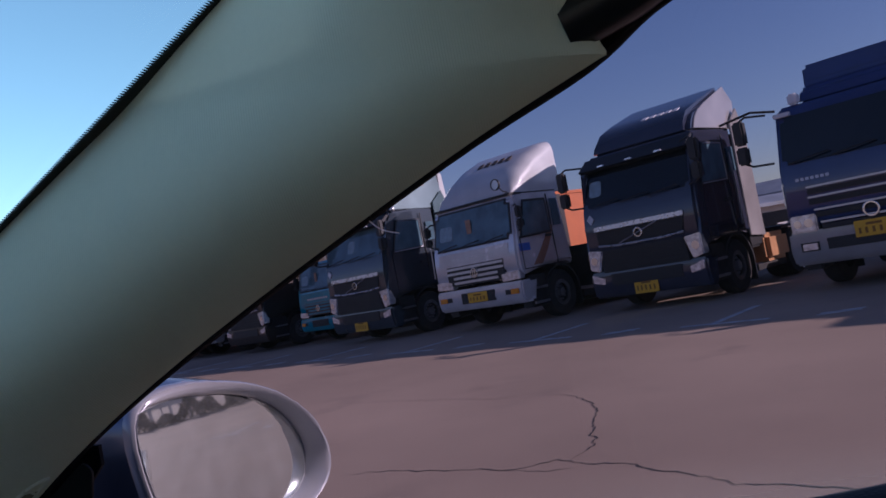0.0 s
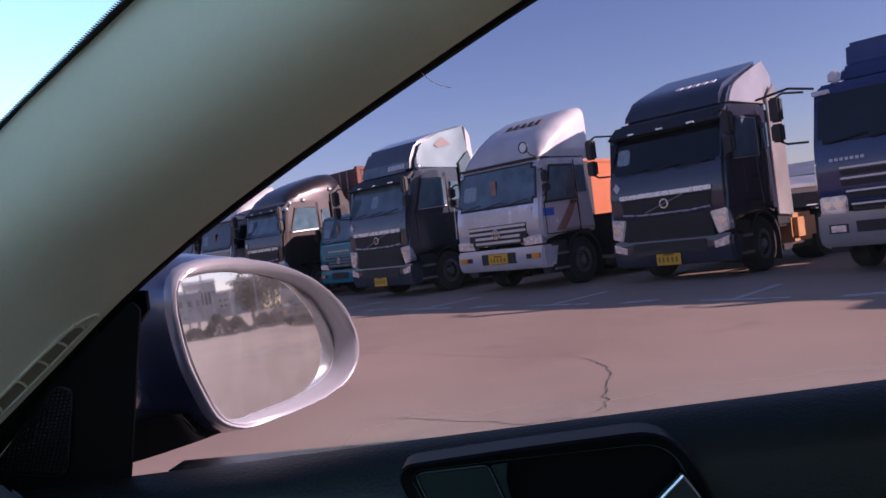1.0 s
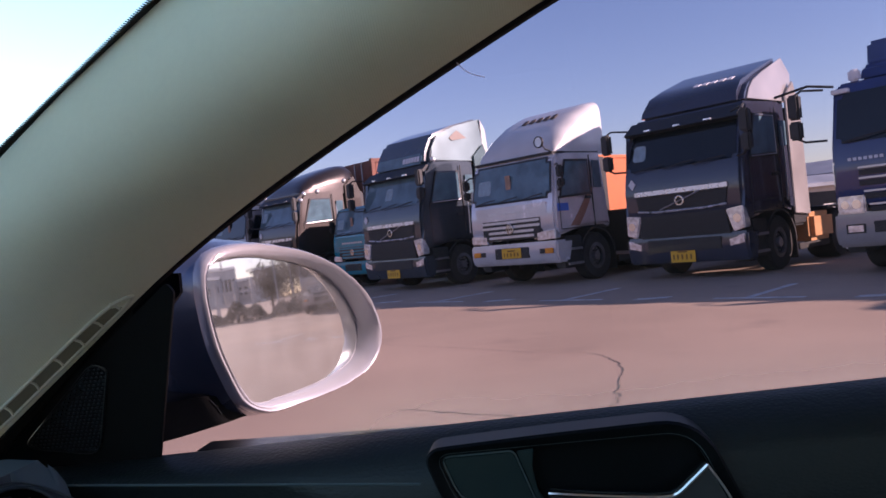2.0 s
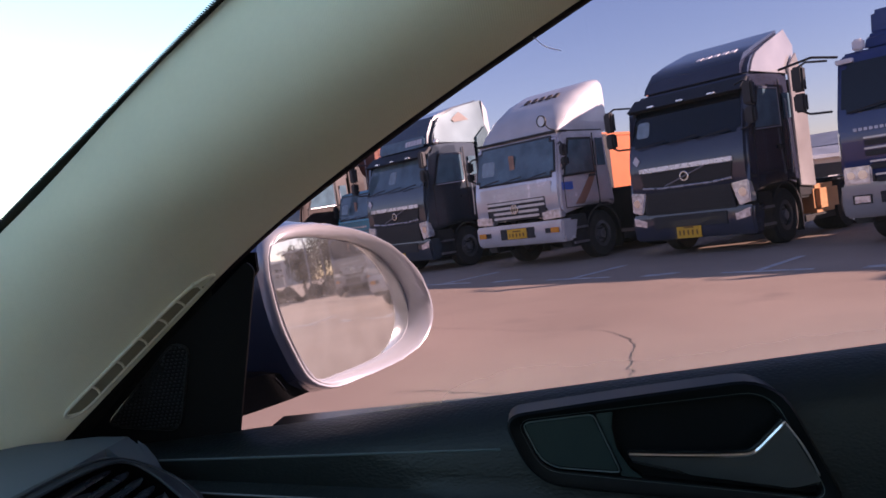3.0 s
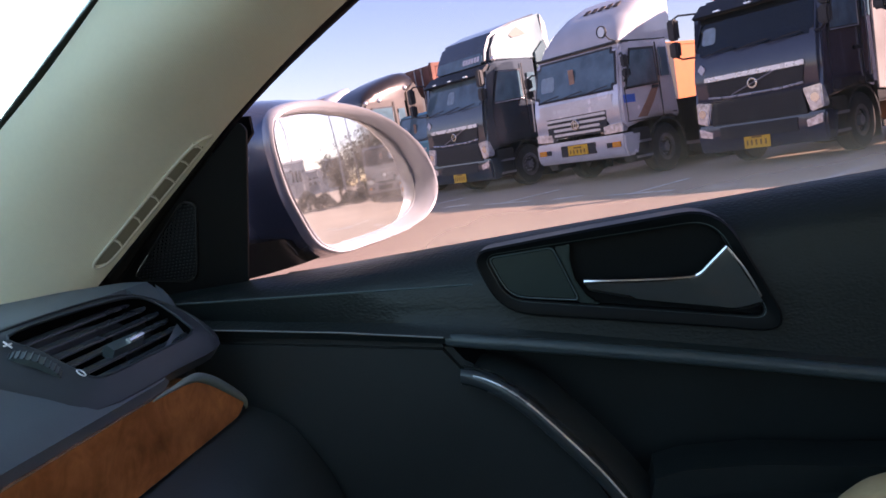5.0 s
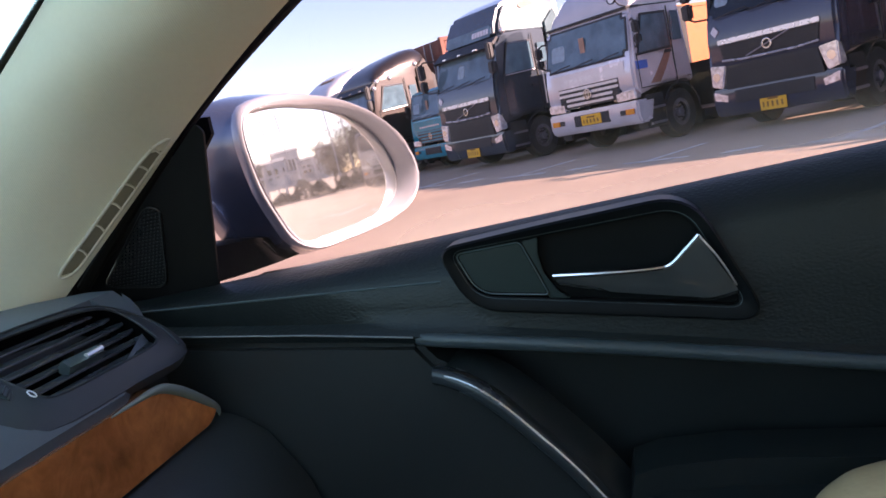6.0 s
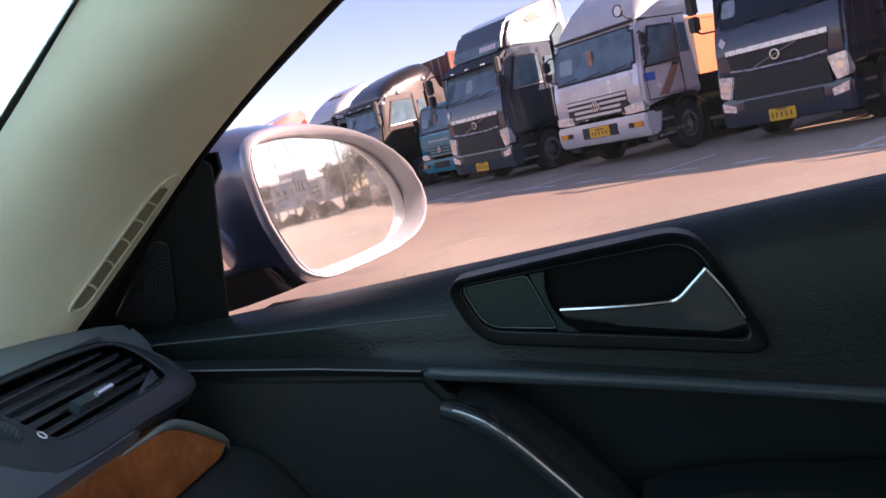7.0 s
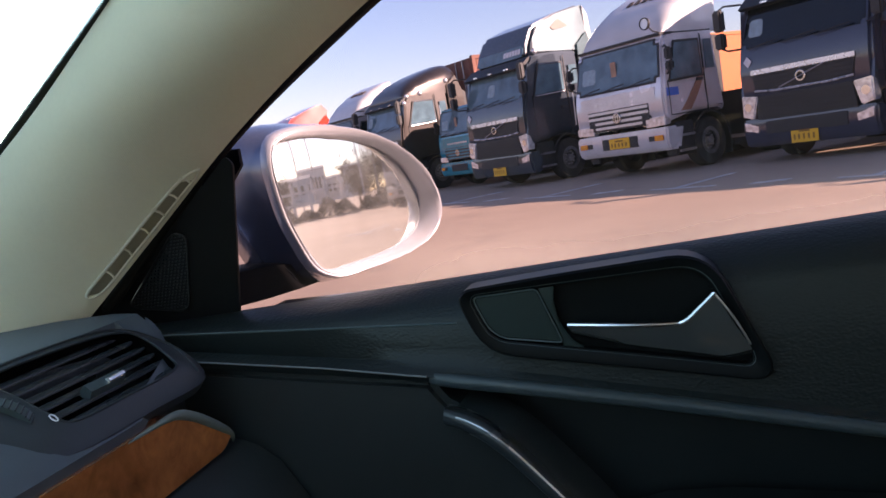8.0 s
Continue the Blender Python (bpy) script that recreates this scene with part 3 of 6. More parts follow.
def on_slope(y0, z0, y1, z1, half0, half1, inset, out=0.012, depth=0.02, r=0.0):
    """A panel lying on the sloping front between two heights."""
    d = Vector((0, y1 - y0, z1 - z0)).normalized()
    n = Vector((0, -d.z, d.y))
    a, b = Vector((0, y0, z0)) + d * inset, Vector((0, y1, z1)) - d * inset
    bm = bmesh.new()
    lo = [Vector((-half0, 0, 0)) + a, Vector((half0, 0, 0)) + a, Vector((half1, 0, 0)) + b, Vector((-half1, 0, 0)) + b]
    ring0 = [bm.verts.new(p + n * out) for p in lo]
    ring1 = [bm.verts.new(p + n * (out - depth)) for p in lo]
    bm.faces.new(ring0)
    bm.faces.new(list(reversed(ring1)))
    for i in range(4):
        bm.faces.new((ring0[i], ring1[i], ring1[(i + 1) % 4], ring0[(i + 1) % 4]))
    if r:
        edges = [e for e in bm.edges if abs((e.verts[0].co - e.verts[1].co).normalized().dot(n)) > 0.9]
        bmesh.ops.bevel(bm, geom=edges, offset=r, segments=5, affect="EDGES")
    return bm


def door_and_steps(t, half, y0, y1, zlow, zw0, zw1, ztop, glass="cabglass", handle_z=1.75):
    """On both flanks: window, door joint, handle and steps."""
    for s in (-1, 1):
        x = s * half
        def lay(poly, out, dep=0.02):
            return prism(poly, 0, x + s * out, x + s * (out - dep))
        win = part("side_window", lay([(y0 + 0.08, zw0), (y1 - 0.1, zw0 + 0.05), (y1 - 0.12, zw1), (y0 + 0.32, zw1)], 0.010), glass, t)
        part("window_frame", lay([(y0 + 0.03, zw0 - 0.05), (y1 - 0.05, zw0), (y1 - 0.07, zw1 + 0.05), (y0 + 0.29, zw1 + 0.05)], 0.006), "black", win)
        bm = lay([(y0, zlow), (y0 + 0.02, zlow), (y0 + 0.02, zw0), (y0, zw0)], 0.004)
        for poly in ([(y1, zlow), (y1 + 0.02, zlow), (y1, ztop - 0.1), (y1 - 0.02, ztop - 0.1)], [(y0, zlow), (y1, zlow), (y1, zlow + 0.02), (y0, zlow + 0.02)]):
            merge(bm, lay(poly, 0.004))
        part("door_joint", bm, "black", t)
        part("door_handle", box(x, x + s * 0.03, y1 - 0.28, y1 - 0.08, handle_z - 0.03, handle_z + 0.03, 0.008), "black", t)
        for k, z in enumerate((0.38, 0.68)):
            part("step", box(x - s * 0.3, x + s * 0.02, 0.30, 0.78, z, z + 0.05, 0.01), "satin", t)
        part("step_box", box(x - s * 0.32, x - s * 0.02, 0.25, 0.82, 0.32, 0.98, 0.03), "black", t)
        rings = []
        for k in range(13):
            a = math.pi * k / 12
            c, q = math.cos(a), math.sin(a)
            rings.append([(x - s * 0.34, 1.32 + c * 0.60, 0.52 + q * 0.60), (x - s * 0.01, 1.32 + c * 0.60, 0.52 + q * 0.60),
                          (x - s * 0.01, 1.32 + c * 0.56, 0.52 + q * 0.56), (x - s * 0.34, 1.32 + c * 0.56, 0.52 + q * 0.56)])
        part("mudguard", skin(rings), "black", t, smooth=True)


def highcab_truck(m, paint, side_paint, label, tall=False, plate=True, grille_logo=True, fairing="white", tank="satin", glass="cabglass", curtain_x=-0.87, dome=False):
    """A European style cab-over tractor with a raked screen and a trapezoid grille."""
    t = thing("truck", m, label, "truck", "trucks parked in the yard")
    half = 1.21
    roof = 3.06
    prof = [(0.12, 0.95), (0.02, 1.2), (0.0, 1.66), (0.05, 2.02), (0.34, 2.86), (0.48, roof), (1.95, roof + 0.05), (1.95, 1.05), (1.6, 1.12), (1.05, 1.12)]
    part("cab", cab_shell(prof, half, 2.0, roof, 0.045), paint, t, smooth=True)
    part("windscreen", on_slope(0.05, 2.02, 0.34, 2.86, 1.12, 1.06, 0.05, 0.012, 0.02, 0.08), glass, t, "dark reflecting windscreen")
    part("curtain", on_slope(0.13, 2.25, 0.233, 2.55, 0.14, 0.13, 0.0, 0.018, 0.008, 0.03), "curtain", t).location.x = curtain_x
    wipers(t, 2.05, 0.04, (-0.95, -0.3, 0.3))
    part("sun_visor", prism([(0.1, 2.78), (0.2, 2.74), (0.46, 2.98), (0.42, 3.02)], 0, -1.16, 1.16, 0.012), "black", t)
    # roof fairing
    if tall:
        fr = [(0.46, 3.0), (0.56, 3.36), (0.80, 3.76), (1.5, 4.00), (2.42, 4.20), (2.42, 3.02)]
    else:
        fr = [(0.5, 3.02), (0.60, 3.27), (0.80, 3.48), (1.3, 3.68), (2.25, 4.00), (2.25, 3.02)]
    def pinch(c):
        return (c[0] * (1 - 0.10 * max(0, min(1, (c[2] - 3.0) / 0.9)) - 0.10 * max(0, 1 - c[1] / 1.2)), c[1], c[2])
    if dome:
        part("roof_fairing", dome_fairing(3.0, ((0.34, 0.04, 1.12, 0.5), (0.50, 0.30, 1.14, 0.5), (0.85, 0.54, 1.15, 0.5), (1.4, 0.74, 1.15, 0.5), (2.0, 0.90, 1.14, 0.5), (2.3, 0.92, 1.10, 0.5), (2.5, 0.80, 1.02, 0.5))), paint, t, smooth=True)
    else:
        part("roof_fairing", prism(fr, 0, -1.14, 1.14, 0.09, pinch), paint, t, smooth=True)
    if tall:
        part("roof_glass", on_slope(0.46, 3.0, 0.56, 3.36, 0.92, 0.90, 0.05, 0.030, 0.04, 0.06), "cabglass2", t, "pale tinted roof panel")
        for q in range(6):
            part("lettering_bar", on_slope(0.49, 3.12, 0.525, 3.24, 0.04, 0.04, 0.0, 0.040, 0.012), "pale", t).location.x = 0.22 + 0.11 * q
    elif not dome:
        for q in range(5):
            part("marking_bar", on_slope(0.98, 3.552, 1.16, 3.624, 0.055, 0.055, 0.02, 0.012, 0.02), "pale", t).location.x = -0.05 + 0.17 * q
    for s in (-1, 1):
        if tall:
            poly = [(0.64, 3.12), (0.70, 3.42), (0.92, 3.73), (1.5, 3.965), (2.41, 4.165), (2.42, 3.06)]
        else:
            poly = [(0.70, 3.12), (0.84, 3.32), (1.0, 3.46), (1.4, 3.64), (2.27, 3.965), (2.52, 3.66), (2.40, 3.36), (2.2, 3.10)]
        if not dome:
            f = part("fairing_side", prism(poly, 0, s * 1.158, s * 1.128, 0.006, pinch), fairing, t, smooth=True)
        if tall:
            part("fairing_window", prism([(1.36, 3.72), (1.30, 3.66), (1.38, 3.60), (2.32, 3.72), (2.34, 4.05), (1.62, 3.88)], 0, s * 1.166, s * 1.150, 0.0, pinch), "tanpanel", f, "muted tan panel")
            part("fairing_edge", prism([(2.40, 3.06), (2.62, 3.10), (2.56, 3.9), (2.40, 4.15)], 0, s * 1.10, s * 1.04, 0.01), "white", f, "pale rear edge")
        part("side_collar", prism([(1.98, 1.0), (2.62, 0.95), (2.56, 3.0), (2.35, 3.5), (1.98, 3.2)], 0, s * (half - 0.02), s * (half - 0.06), 0.01), side_paint, t)
        part("cab_pillar", prism([(0.02, 1.2), (0.10, 1.2), (0.36, 2.84), (0.28, 2.84)], 0, s * (half + 0.004), s * (half - 0.1), 0.004), paint, t)
        # lamps
        lamp = [(s * 0.86, 1.20), (s * 1.19, 1.24), (s * 1.2, 0.86), (s * 0.98, 0.80)]
        hl = part("headlight", prism(lamp, 1, -0.015, 0.2, 0.02), "lamp", t, "clear headlight cluster")
        part("lamp_bowl", cyl((s * 1.07, 0, 1.03), 1, 0.075, -0.022, -0.012, 16), "chrome", hl)
        part("fog_lamp", prism([(s * 0.88, 0.68), (s * 1.18, 0.76), (s * 1.18, 0.60), (s * 0.9, 0.54)], 1, -0.02, 0.1, 0.012), "lamp", t)
        wing_mirror(t, s, s * 1.42, -0.12, 2.15, 2.85)
    # nose
    part("grille_frame", prism([(-0.95, 1.62), (0.95, 1.62), (0.88, 1.27), (-0.88, 1.27)], 1, -0.012, 0.06, 0.01), "black", t)
    for k in range(4):
        z = 1.31 + 0.075 * k
        part("grille_slat", box(-0.88, 0.88, -0.022, -0.010, z, z + 0.028, 0.004), "chassis", t)
    part("grille_bar", box(-0.95, 0.95, -0.03, -0.005, 1.585, 1.67, 0.008), "brightmetal", t, "pale bar across the grille top")
    bm = tube([(-0.9, -0.02, 1.30), (-0.5, -0.03, 1.265), (0.5, -0.03, 1.265), (0.9, -0.02, 1.30)], 0.020, 6)
    part("grille_bar", bm, "brightmetal", t)
    if grille_logo:
        part("badge", wheel_ring((0, -0.03, 1.44), 1, 0.065, 0.095, -0.01, 0.01, 24), "chrome", t)
        part("badge_bar", tube([(-0.42, -0.03, 1.30), (0.42, -0.03, 1.58)], 0.013, 6), "satin", t)
    part("lower_grille", prism([(-0.86, 1.2), (0.86, 1.2), (0.92, 0.78), (-0.92, 0.78)], 1, 0.0, 0.2, 0.01), "black", t)
    for k in range(5):
        z = 0.82 + 0.075 * k
        part("grille_slat", box(-0.84, 0.84, -0.012, 0.0, z, z + 0.022, 0.004), "chassis", t)
    part("bumper", prism([(0.0, 0.80), (-0.02, 0.6), (0.04, 0.30), (0.3, 0.28), (0.45, 0.8)], 0, -1.23, 1.23, 0.04), paint, t, smooth=True)
    part("bumper_vent", box(-0.75, 0.75, -0.028, 0.02, 0.52, 0.74, 0.01), "black", t)
    part("marking", prism([(-1.0, 1.93), (-0.92, 1.83), (-1.0, 1.73), (-1.08, 1.83)], 1, -0.002, 0.02), "pale", t, "white diamond sign")
    if plate:
        number_plate(t, -0.04, 0.44, -0.005, 0.5, 0.26)
    door_and_steps(t, half, 0.32, 1.45, 1.08, 2.10, 2.78, roof, "cabglass2")
    for s in (-1, 1):
        x = s * (half + 0.012)
        part("window_trim", tube([(x, 0.42, 2.07), (x, 1.36, 2.12), (x, 1.34, 2.80), (x, 0.66, 2.80)], 0.009, 6), "satin", t, "bright window trim")
        part("grab_rail", tube([(x + s * 0.05, 1.52, 1.25), (x + s * 0.06, 1.53, 1.9), (x + s * 0.04, 1.52, 2.6)], 0.016, 6), "satin", t, "bright grab rail")
        part("sleeper_window", prism([(1.58, 2.25), (1.82, 2.27), (1.82, 2.72), (1.58, 2.72)], 0, s * (half + 0.004), s * (half - 0.016)), "cabglass2", t)
    for x in (-0.62, 0.0, 0.62):
        part("visor_lamp", box(x - 0.07, x + 0.07, 0.085, 0.14, 2.80, 2.83, 0.006), "lamp", t)
    # Block added behind the cab to stop sun reaching the next truck.
    part("rear_sun_block", box(-1.12, 1.12, 2.0, 2.75, 0.75, 3.0, 0.05), "black", t, "added black block behind the cab, shading the next truck")
    truck_chassis(t, half, 5.9, tank)
    return t


def dome_fairing(roof, rows):
    """A roof deflector with rounded shoulders, from rows of depth, height, half width and squareness."""
    secs = []
    for y, h, w, e in rows:
        arc = [(math.cos(a) ** e, math.sin(a) ** e) for a in (math.pi / 2 * q / 12 for q in range(1, 12))]
        secs.append([(-w, y, roof - 0.05)] + [(-w * c, y, roof - 0.05 + (h + 0.05) * d) for c, d in arc] + [(0, y, roof + h)] + [(w * c, y, roof - 0.05 + (h + 0.05) * d) for c, d in reversed(arc)] + [(w, y, roof - 0.05)])
    return skin(secs)


def lowcab_truck(m, paint, label, fairing="white", plate=True, lamps="lamp", stripe=True, roof=2.82, half=1.245, glass="cabglass", grille="satin"):
    """An Asian style cab-over tractor with an upright screen and a bonnet-like roof fairing."""
    t = thing("truck", m, label, "truck", "trucks parked in the yard")
    k = roof / 2.82
    prof = [(0.08, 1.0), (0.0, 1.15), (0.0, 1.55), (0.04, 1.84 * k), (0.22, 2.72 * k), (0.34, roof), (1.75, roof + 0.02), (1.85, 1.05), (1.7, 1.15), (0.9, 1.15)]
    part("cab", cab_shell(prof, half, 1.9, roof, 0.05), paint, t, smooth=True)
    part("windscreen_seal", on_slope(0.04, 1.84 * k, 0.22, 2.72 * k, 1.17, 1.12, 0.0, 0.008, 0.02, 0.1), "black", t)
    part("windscreen", on_slope(0.04, 1.84 * k, 0.22, 2.72 * k, 1.12, 1.07, 0.045, 0.016, 0.02, 0.1), glass, t, "dark reflecting windscreen")
    part("curtain", box(-0.12, 0.02, 0.085, 0.10, 2.1 * k, 2.45 * k), "curtain2", t)
    part("curtain", on_slope(0.088, 2.07 * k, 0.155, 2.40 * k, 0.20, 0.19, 0.0, 0.020, 0.008, 0.03), "curtain", t, "pale blue curtain").location.x = -0.78
    wipers(t, 1.86 * k, 0.0, (-1.0, -0.35, 0.35))
    if fairing:
        secs = dome_fairing(roof, ((0.30, -0.02, 1.10, 0.45), (0.42, 0.26, 1.13, 0.42), (0.72, 0.56, 1.15, 0.36), (1.2, 0.86, 1.15, 0.28), (1.72, 1.07, 1.14, 0.22), (1.98, 1.12, 1.13, 0.20)))
        part("roof_fairing", secs, fairing, t, smooth=True)
        part("fairing_seam", box(-1.15, 1.15, 0.2, 1.75, roof - 0.05, roof + 0.0, 0.01), "black", t)
        for q in range(5):
            x = -0.36 + q * 0.21
            part("marking_bar", prism([(1.06, roof + 0.780), (1.20, roof + 0.866), (1.20, roof + 0.886), (1.06, roof + 0.800)], 0, x, x + 0.12), "ink", t)
    for s in (-1, 1):
        part("headlight", prism([(s * 0.72, 1.12), (s * 1.22, 1.14), (s * 1.23, 0.96), (s * 0.72, 0.94)], 1, -0.02, 0.15, 0.02), lamps, t, "clear headlight")
        fog = part("fog_recess", box(s * 0.98 - 0.2, s * 0.98 + 0.2, -0.052, 0.0, 0.66, 0.78, 0.01), "black", t)
        part("fog_lamp", box(s * 1.05 - 0.11, s * 1.05 + 0.11, -0.065, -0.03, 0.665, 0.775, 0.01), "amber", fog, "amber lens")
        wing_mirror(t, s, s * 1.38, 0.10, 1.98, 2.42, wide=0.065)
        if stripe:
            x = s * (half + 0.003)
            part("stripe", prism([(0.46, 1.18), (0.76, 1.18), (0.98, 1.42), (1.16, 1.66), (1.32, 1.96), (1.20, 1.96), (0.98, 1.70), (0.74, 1.44)], 0, x, x - s * 0.01), "stripe", t, "muted brown stripe")
            part("sticker", prism([(0.10, 1.50), (0.45, 1.50), (0.45, 1.66), (0.10, 1.66)], 0, x, x - s * 0.01), "sticker", t, "blue and white sticker")
    if fairing and stripe:
        look_down = part("front_mirror", wheel_ring((0.98, 0.02, roof + 0.20), 1, 0.102, 0.120, -0.025, 0.03, 24), "black", t, "round look-down mirror")
        part("mirror_pane", cyl((0.98, 0, roof + 0.20), 1, 0.102, 0.01, 0.03, 24), "satin", look_down)
        part("mirror_arm", tube([(0.98, 0.05, roof + 0.20), (1.0, 0.2, roof + 0.05), (1.0, 0.36, roof + 0.02)], 0.014), "black", t)
    part("nose_panel", prism([(-1.05, 1.78 * k), (1.05, 1.78 * k), (1.05, 1.46), (-1.05, 1.46)], 1, -0.006, 0.05, 0.02), paint, t)
    for q in range(9):
        part("lettering_bar", box(-0.62 + q * 0.14, -0.53 + q * 0.14, -0.012, -0.004, 1.54, 1.60), "satin", t)
    part("grille_frame", box(-0.86, 0.86, -0.01, 0.05, 1.0, 1.45, 0.02), "black", t)
    for q in range(4):
        z = 1.04 + q * 0.105
        part("grille_slat", box(-0.84 if q > 1 else -0.66, 0.84 if q > 1 else 0.66, -0.035, -0.01, z, z + 0.055, 0.012), grille, t, "pale metal grille bar")
    bm = wheel_ring((0, -0.045, 1.24), 1, 0.085, 0.11, -0.012, 0.012, 24)
    box(-0.045, -0.02, -0.055, -0.035, 1.17, 1.31, bm=bm)
    box(0.02, 0.045, -0.055, -0.035, 1.17, 1.31, bm=bm)
    part("badge", bm, "chrome", t)
    part("bumper", prism([(-0.04, 0.92), (-0.05, 0.62), (0.02, 0.46), (0.35, 0.46), (0.5, 0.92)], 0, -1.26, 1.26, 0.04), paint, t, smooth=True)
    part("bumper_mouth", box(-0.50, 0.50, -0.056, 0.0, 0.60, 0.83, 0.01), "black", t)
    if plate:
        number_plate(t, 0.0, 0.715, -0.058, 0.56, 0.21)
    door_and_steps(t, half, 0.16, 1.28, 1.12, 1.86 * k, 2.58 * k, roof, glass)
    for s in (-1, 1):
        x = s * half
        part("rear_quarter_window", prism([(1.36, 2.0 * k), (1.62, 2.0 * k), (1.60, 2.6 * k), (1.36, 2.6 * k)], 0, x + s * 0.004, x - s * 0.016), glass, t)
    # Added block, narrower on one side, that shades the neighbouring flank.
    part("rear_sun_block", box(-1.05, 0.60, 1.92, 2.75, 0.75, roof - 0.05, 0.04), "black", t, "added black block behind the cab, shading the next truck")
    truck_chassis(t, half, 5.7)
    return t


def broadnose_truck(m, paint, lower, label, plate=True):
    """A high-mounted tractor with stepped grille bars, square lamps and stays for its mirrors."""
    t = thing("truck", m, label, "truck", "trucks parked in the yard")
    half = 1.245
    prof = [(0.08, 1.0), (0.0, 1.15), (0.0, 1.7), (0.03, 1.98), (0.16, 2.80), (0.3, 2.95), (2.1, 2.98), (2.1, 1.05), (1.7, 1.15), (0.9, 1.15)]
    part("cab", cab_shell(prof, half, 2.0, 2.95, 0.04), paint, t, smooth=True)
    part("windscreen", on_slope(0.03, 1.98, 0.16, 2.80, 1.16, 1.12, 0.03, 0.014, 0.02, 0.08), "cabglass", t, "dark reflecting windscreen")
    wipers(t, 2.02, 0.0, (-1.05, -0.4, 0.3))
    part("roof_fairing", prism([(0.55, 2.95), (0.7, 3.2), (0.95, 3.3), (1.0, 3.62), (1.7, 3.7), (2.05, 3.7), (2.05, 2.95)], 0, -0.95, 0.95, 0.06), paint, t, smooth=True)
    part("roof_beacon", cyl((-0.95, 0.42, 0), 2, 0.09, 2.96, 3.14, 16, 0.03), "pale", t)
    part("visor_lamp", box(-1.2, -0.95, 0.10, 0.2, 2.78, 2.85, 0.01), "pale", t)
    for q, (z, w) in enumerate(((1.60, 0.86), (1.44, 0.86), (1.24, 0.8), (1.04, 0.74))):
        part("grille_slat", box(-w, w, -0.05, 0.0, z, z + 0.03, 0.008), "satin", t, "bright grille bar")
        part("grille_shadow_gap", box(-w, w, -0.02, 0.0, z - 0.10, z - 0.02, 0.008), "black", t)
    part("badge", wheel_ring((0, -0.055, 1.13), 1, 0.09, 0.12, -0.012, 0.012, 24), "chrome", t)
    for q in range(7):
        part("lettering_bar", box(-1.0 + q * 0.075, -0.95 + q * 0.075, -0.01, 0.0, 1.73, 1.775), "pale", t)
    for s in (-1, 1):
        hl = part("headlight", box(s * 1.0 - 0.2, s * 1.0 + 0.2, -0.03, 0.1, 0.93, 1.2, 0.02), "lamp", t, "square headlight cluster")
        part("lamp_bowl", cyl((s * 0.92, 0, 1.07), 1, 0.07, -0.038, -0.028, 16), "chrome", hl)
        part("lamp_bowl", cyl((s * 1.09, 0, 1.07), 1, 0.06, -0.038, -0.028, 16), "chrome", hl)
        fog = part("fog_recess", box(s * 0.95 - 0.15, s * 0.95 + 0.15, -0.055, 0.0, 0.62, 0.78, 0.01), "black", t)
        part("fog_lamp", box(s * 0.95 - 0.12, s * 0.95 + 0.12, -0.064, -0.02, 0.64, 0.76, 0.01), "lamp", fog)
        wing_mirror(t, s, s * 1.62, -0.25, 2.15, 2.85)
        part("mirror_arm", tube([(s * 1.15, 0.1, 2.9), (s * 1.45, -0.12, 2.96), (s * 1.9, -0.3, 2.86)], 0.02), "black", t)
        part("flank_lamp", box(s * 1.225, s * 1.255, 0.05, 0.2, 1.35, 1.75, 0.01), "lamp", t)
    part("bumper", prism([(-0.04, 0.95), (-0.05, 0.62), (0.02, 0.42), (0.35, 0.42), (0.5, 0.95)], 0, -1.26, 1.26, 0.04), lower, t, "lighter grey-blue bumper", smooth=True)
    part("bumper_mouth", box(-0.7, 0.7, -0.056, 0.0, 0.62, 0.8, 0.01), "black", t)
    if plate:
        number_plate(t, 0.0, 0.86, -0.06, 0.55, 0.24)
    door_and_steps(t, half, 0.2, 1.3, 1.12, 2.0, 2.7, 2.95)
    # Added block, tall enough to shade the navy truck's side.
    part("rear_sun_block", box(-1.2, 1.2, 2.14, 2.85, 1.0, 3.6, 0.04), "black", t, "tall added black block behind the cab, shading the next truck")
    truck_chassis(t, half, 6.0)
    return t


def shade_trailer(m, length=11.0):
    """An empty platform trailer added behind a tractor to shade and hide the sunlit ground."""
    t = thing("trailer", m, "dark empty trailer with low side boards, added behind a truck to shade ground", "trailer", "trailers behind the trucks")
    part("deck", box(-1.2, 1.2, -0.85, length, 1.16, 1.28, 0.01), "chassis", t)
    for s in (-1, 1):
        part("trailer_rail", box(s * 0.5 - 0.06, s * 0.5 + 0.06, 0.9, length, 0.98, 1.16), "chassis", t)
        part("side_board", box(s * 1.2 - 0.02, s * 1.2 + 0.02, -0.85, length - 4.2, 0.42, 1.44, 0.005), "chassis", t)
        part("side_rail", box(s * 1.2 - 0.02, s * 1.2 + 0.02, length - 4.2, length, 1.05, 1.44), "chassis", t)
        part("landing_leg", box(s * 0.75 - 0.07, s * 0.75 + 0.07, 3.0, 3.14, 0.0, 1.0), "chassis", t)
        for y in (length - 3.6, length - 2.3, length - 1.0):
            truck_wheel(t, s * 0.92, y, 0.5, 0.5, s)
    part("front_board", box(-1.18, 1.18, -0.88, -0.84, 0.50, 1.44, 0.005), "chassis", t)
    return t


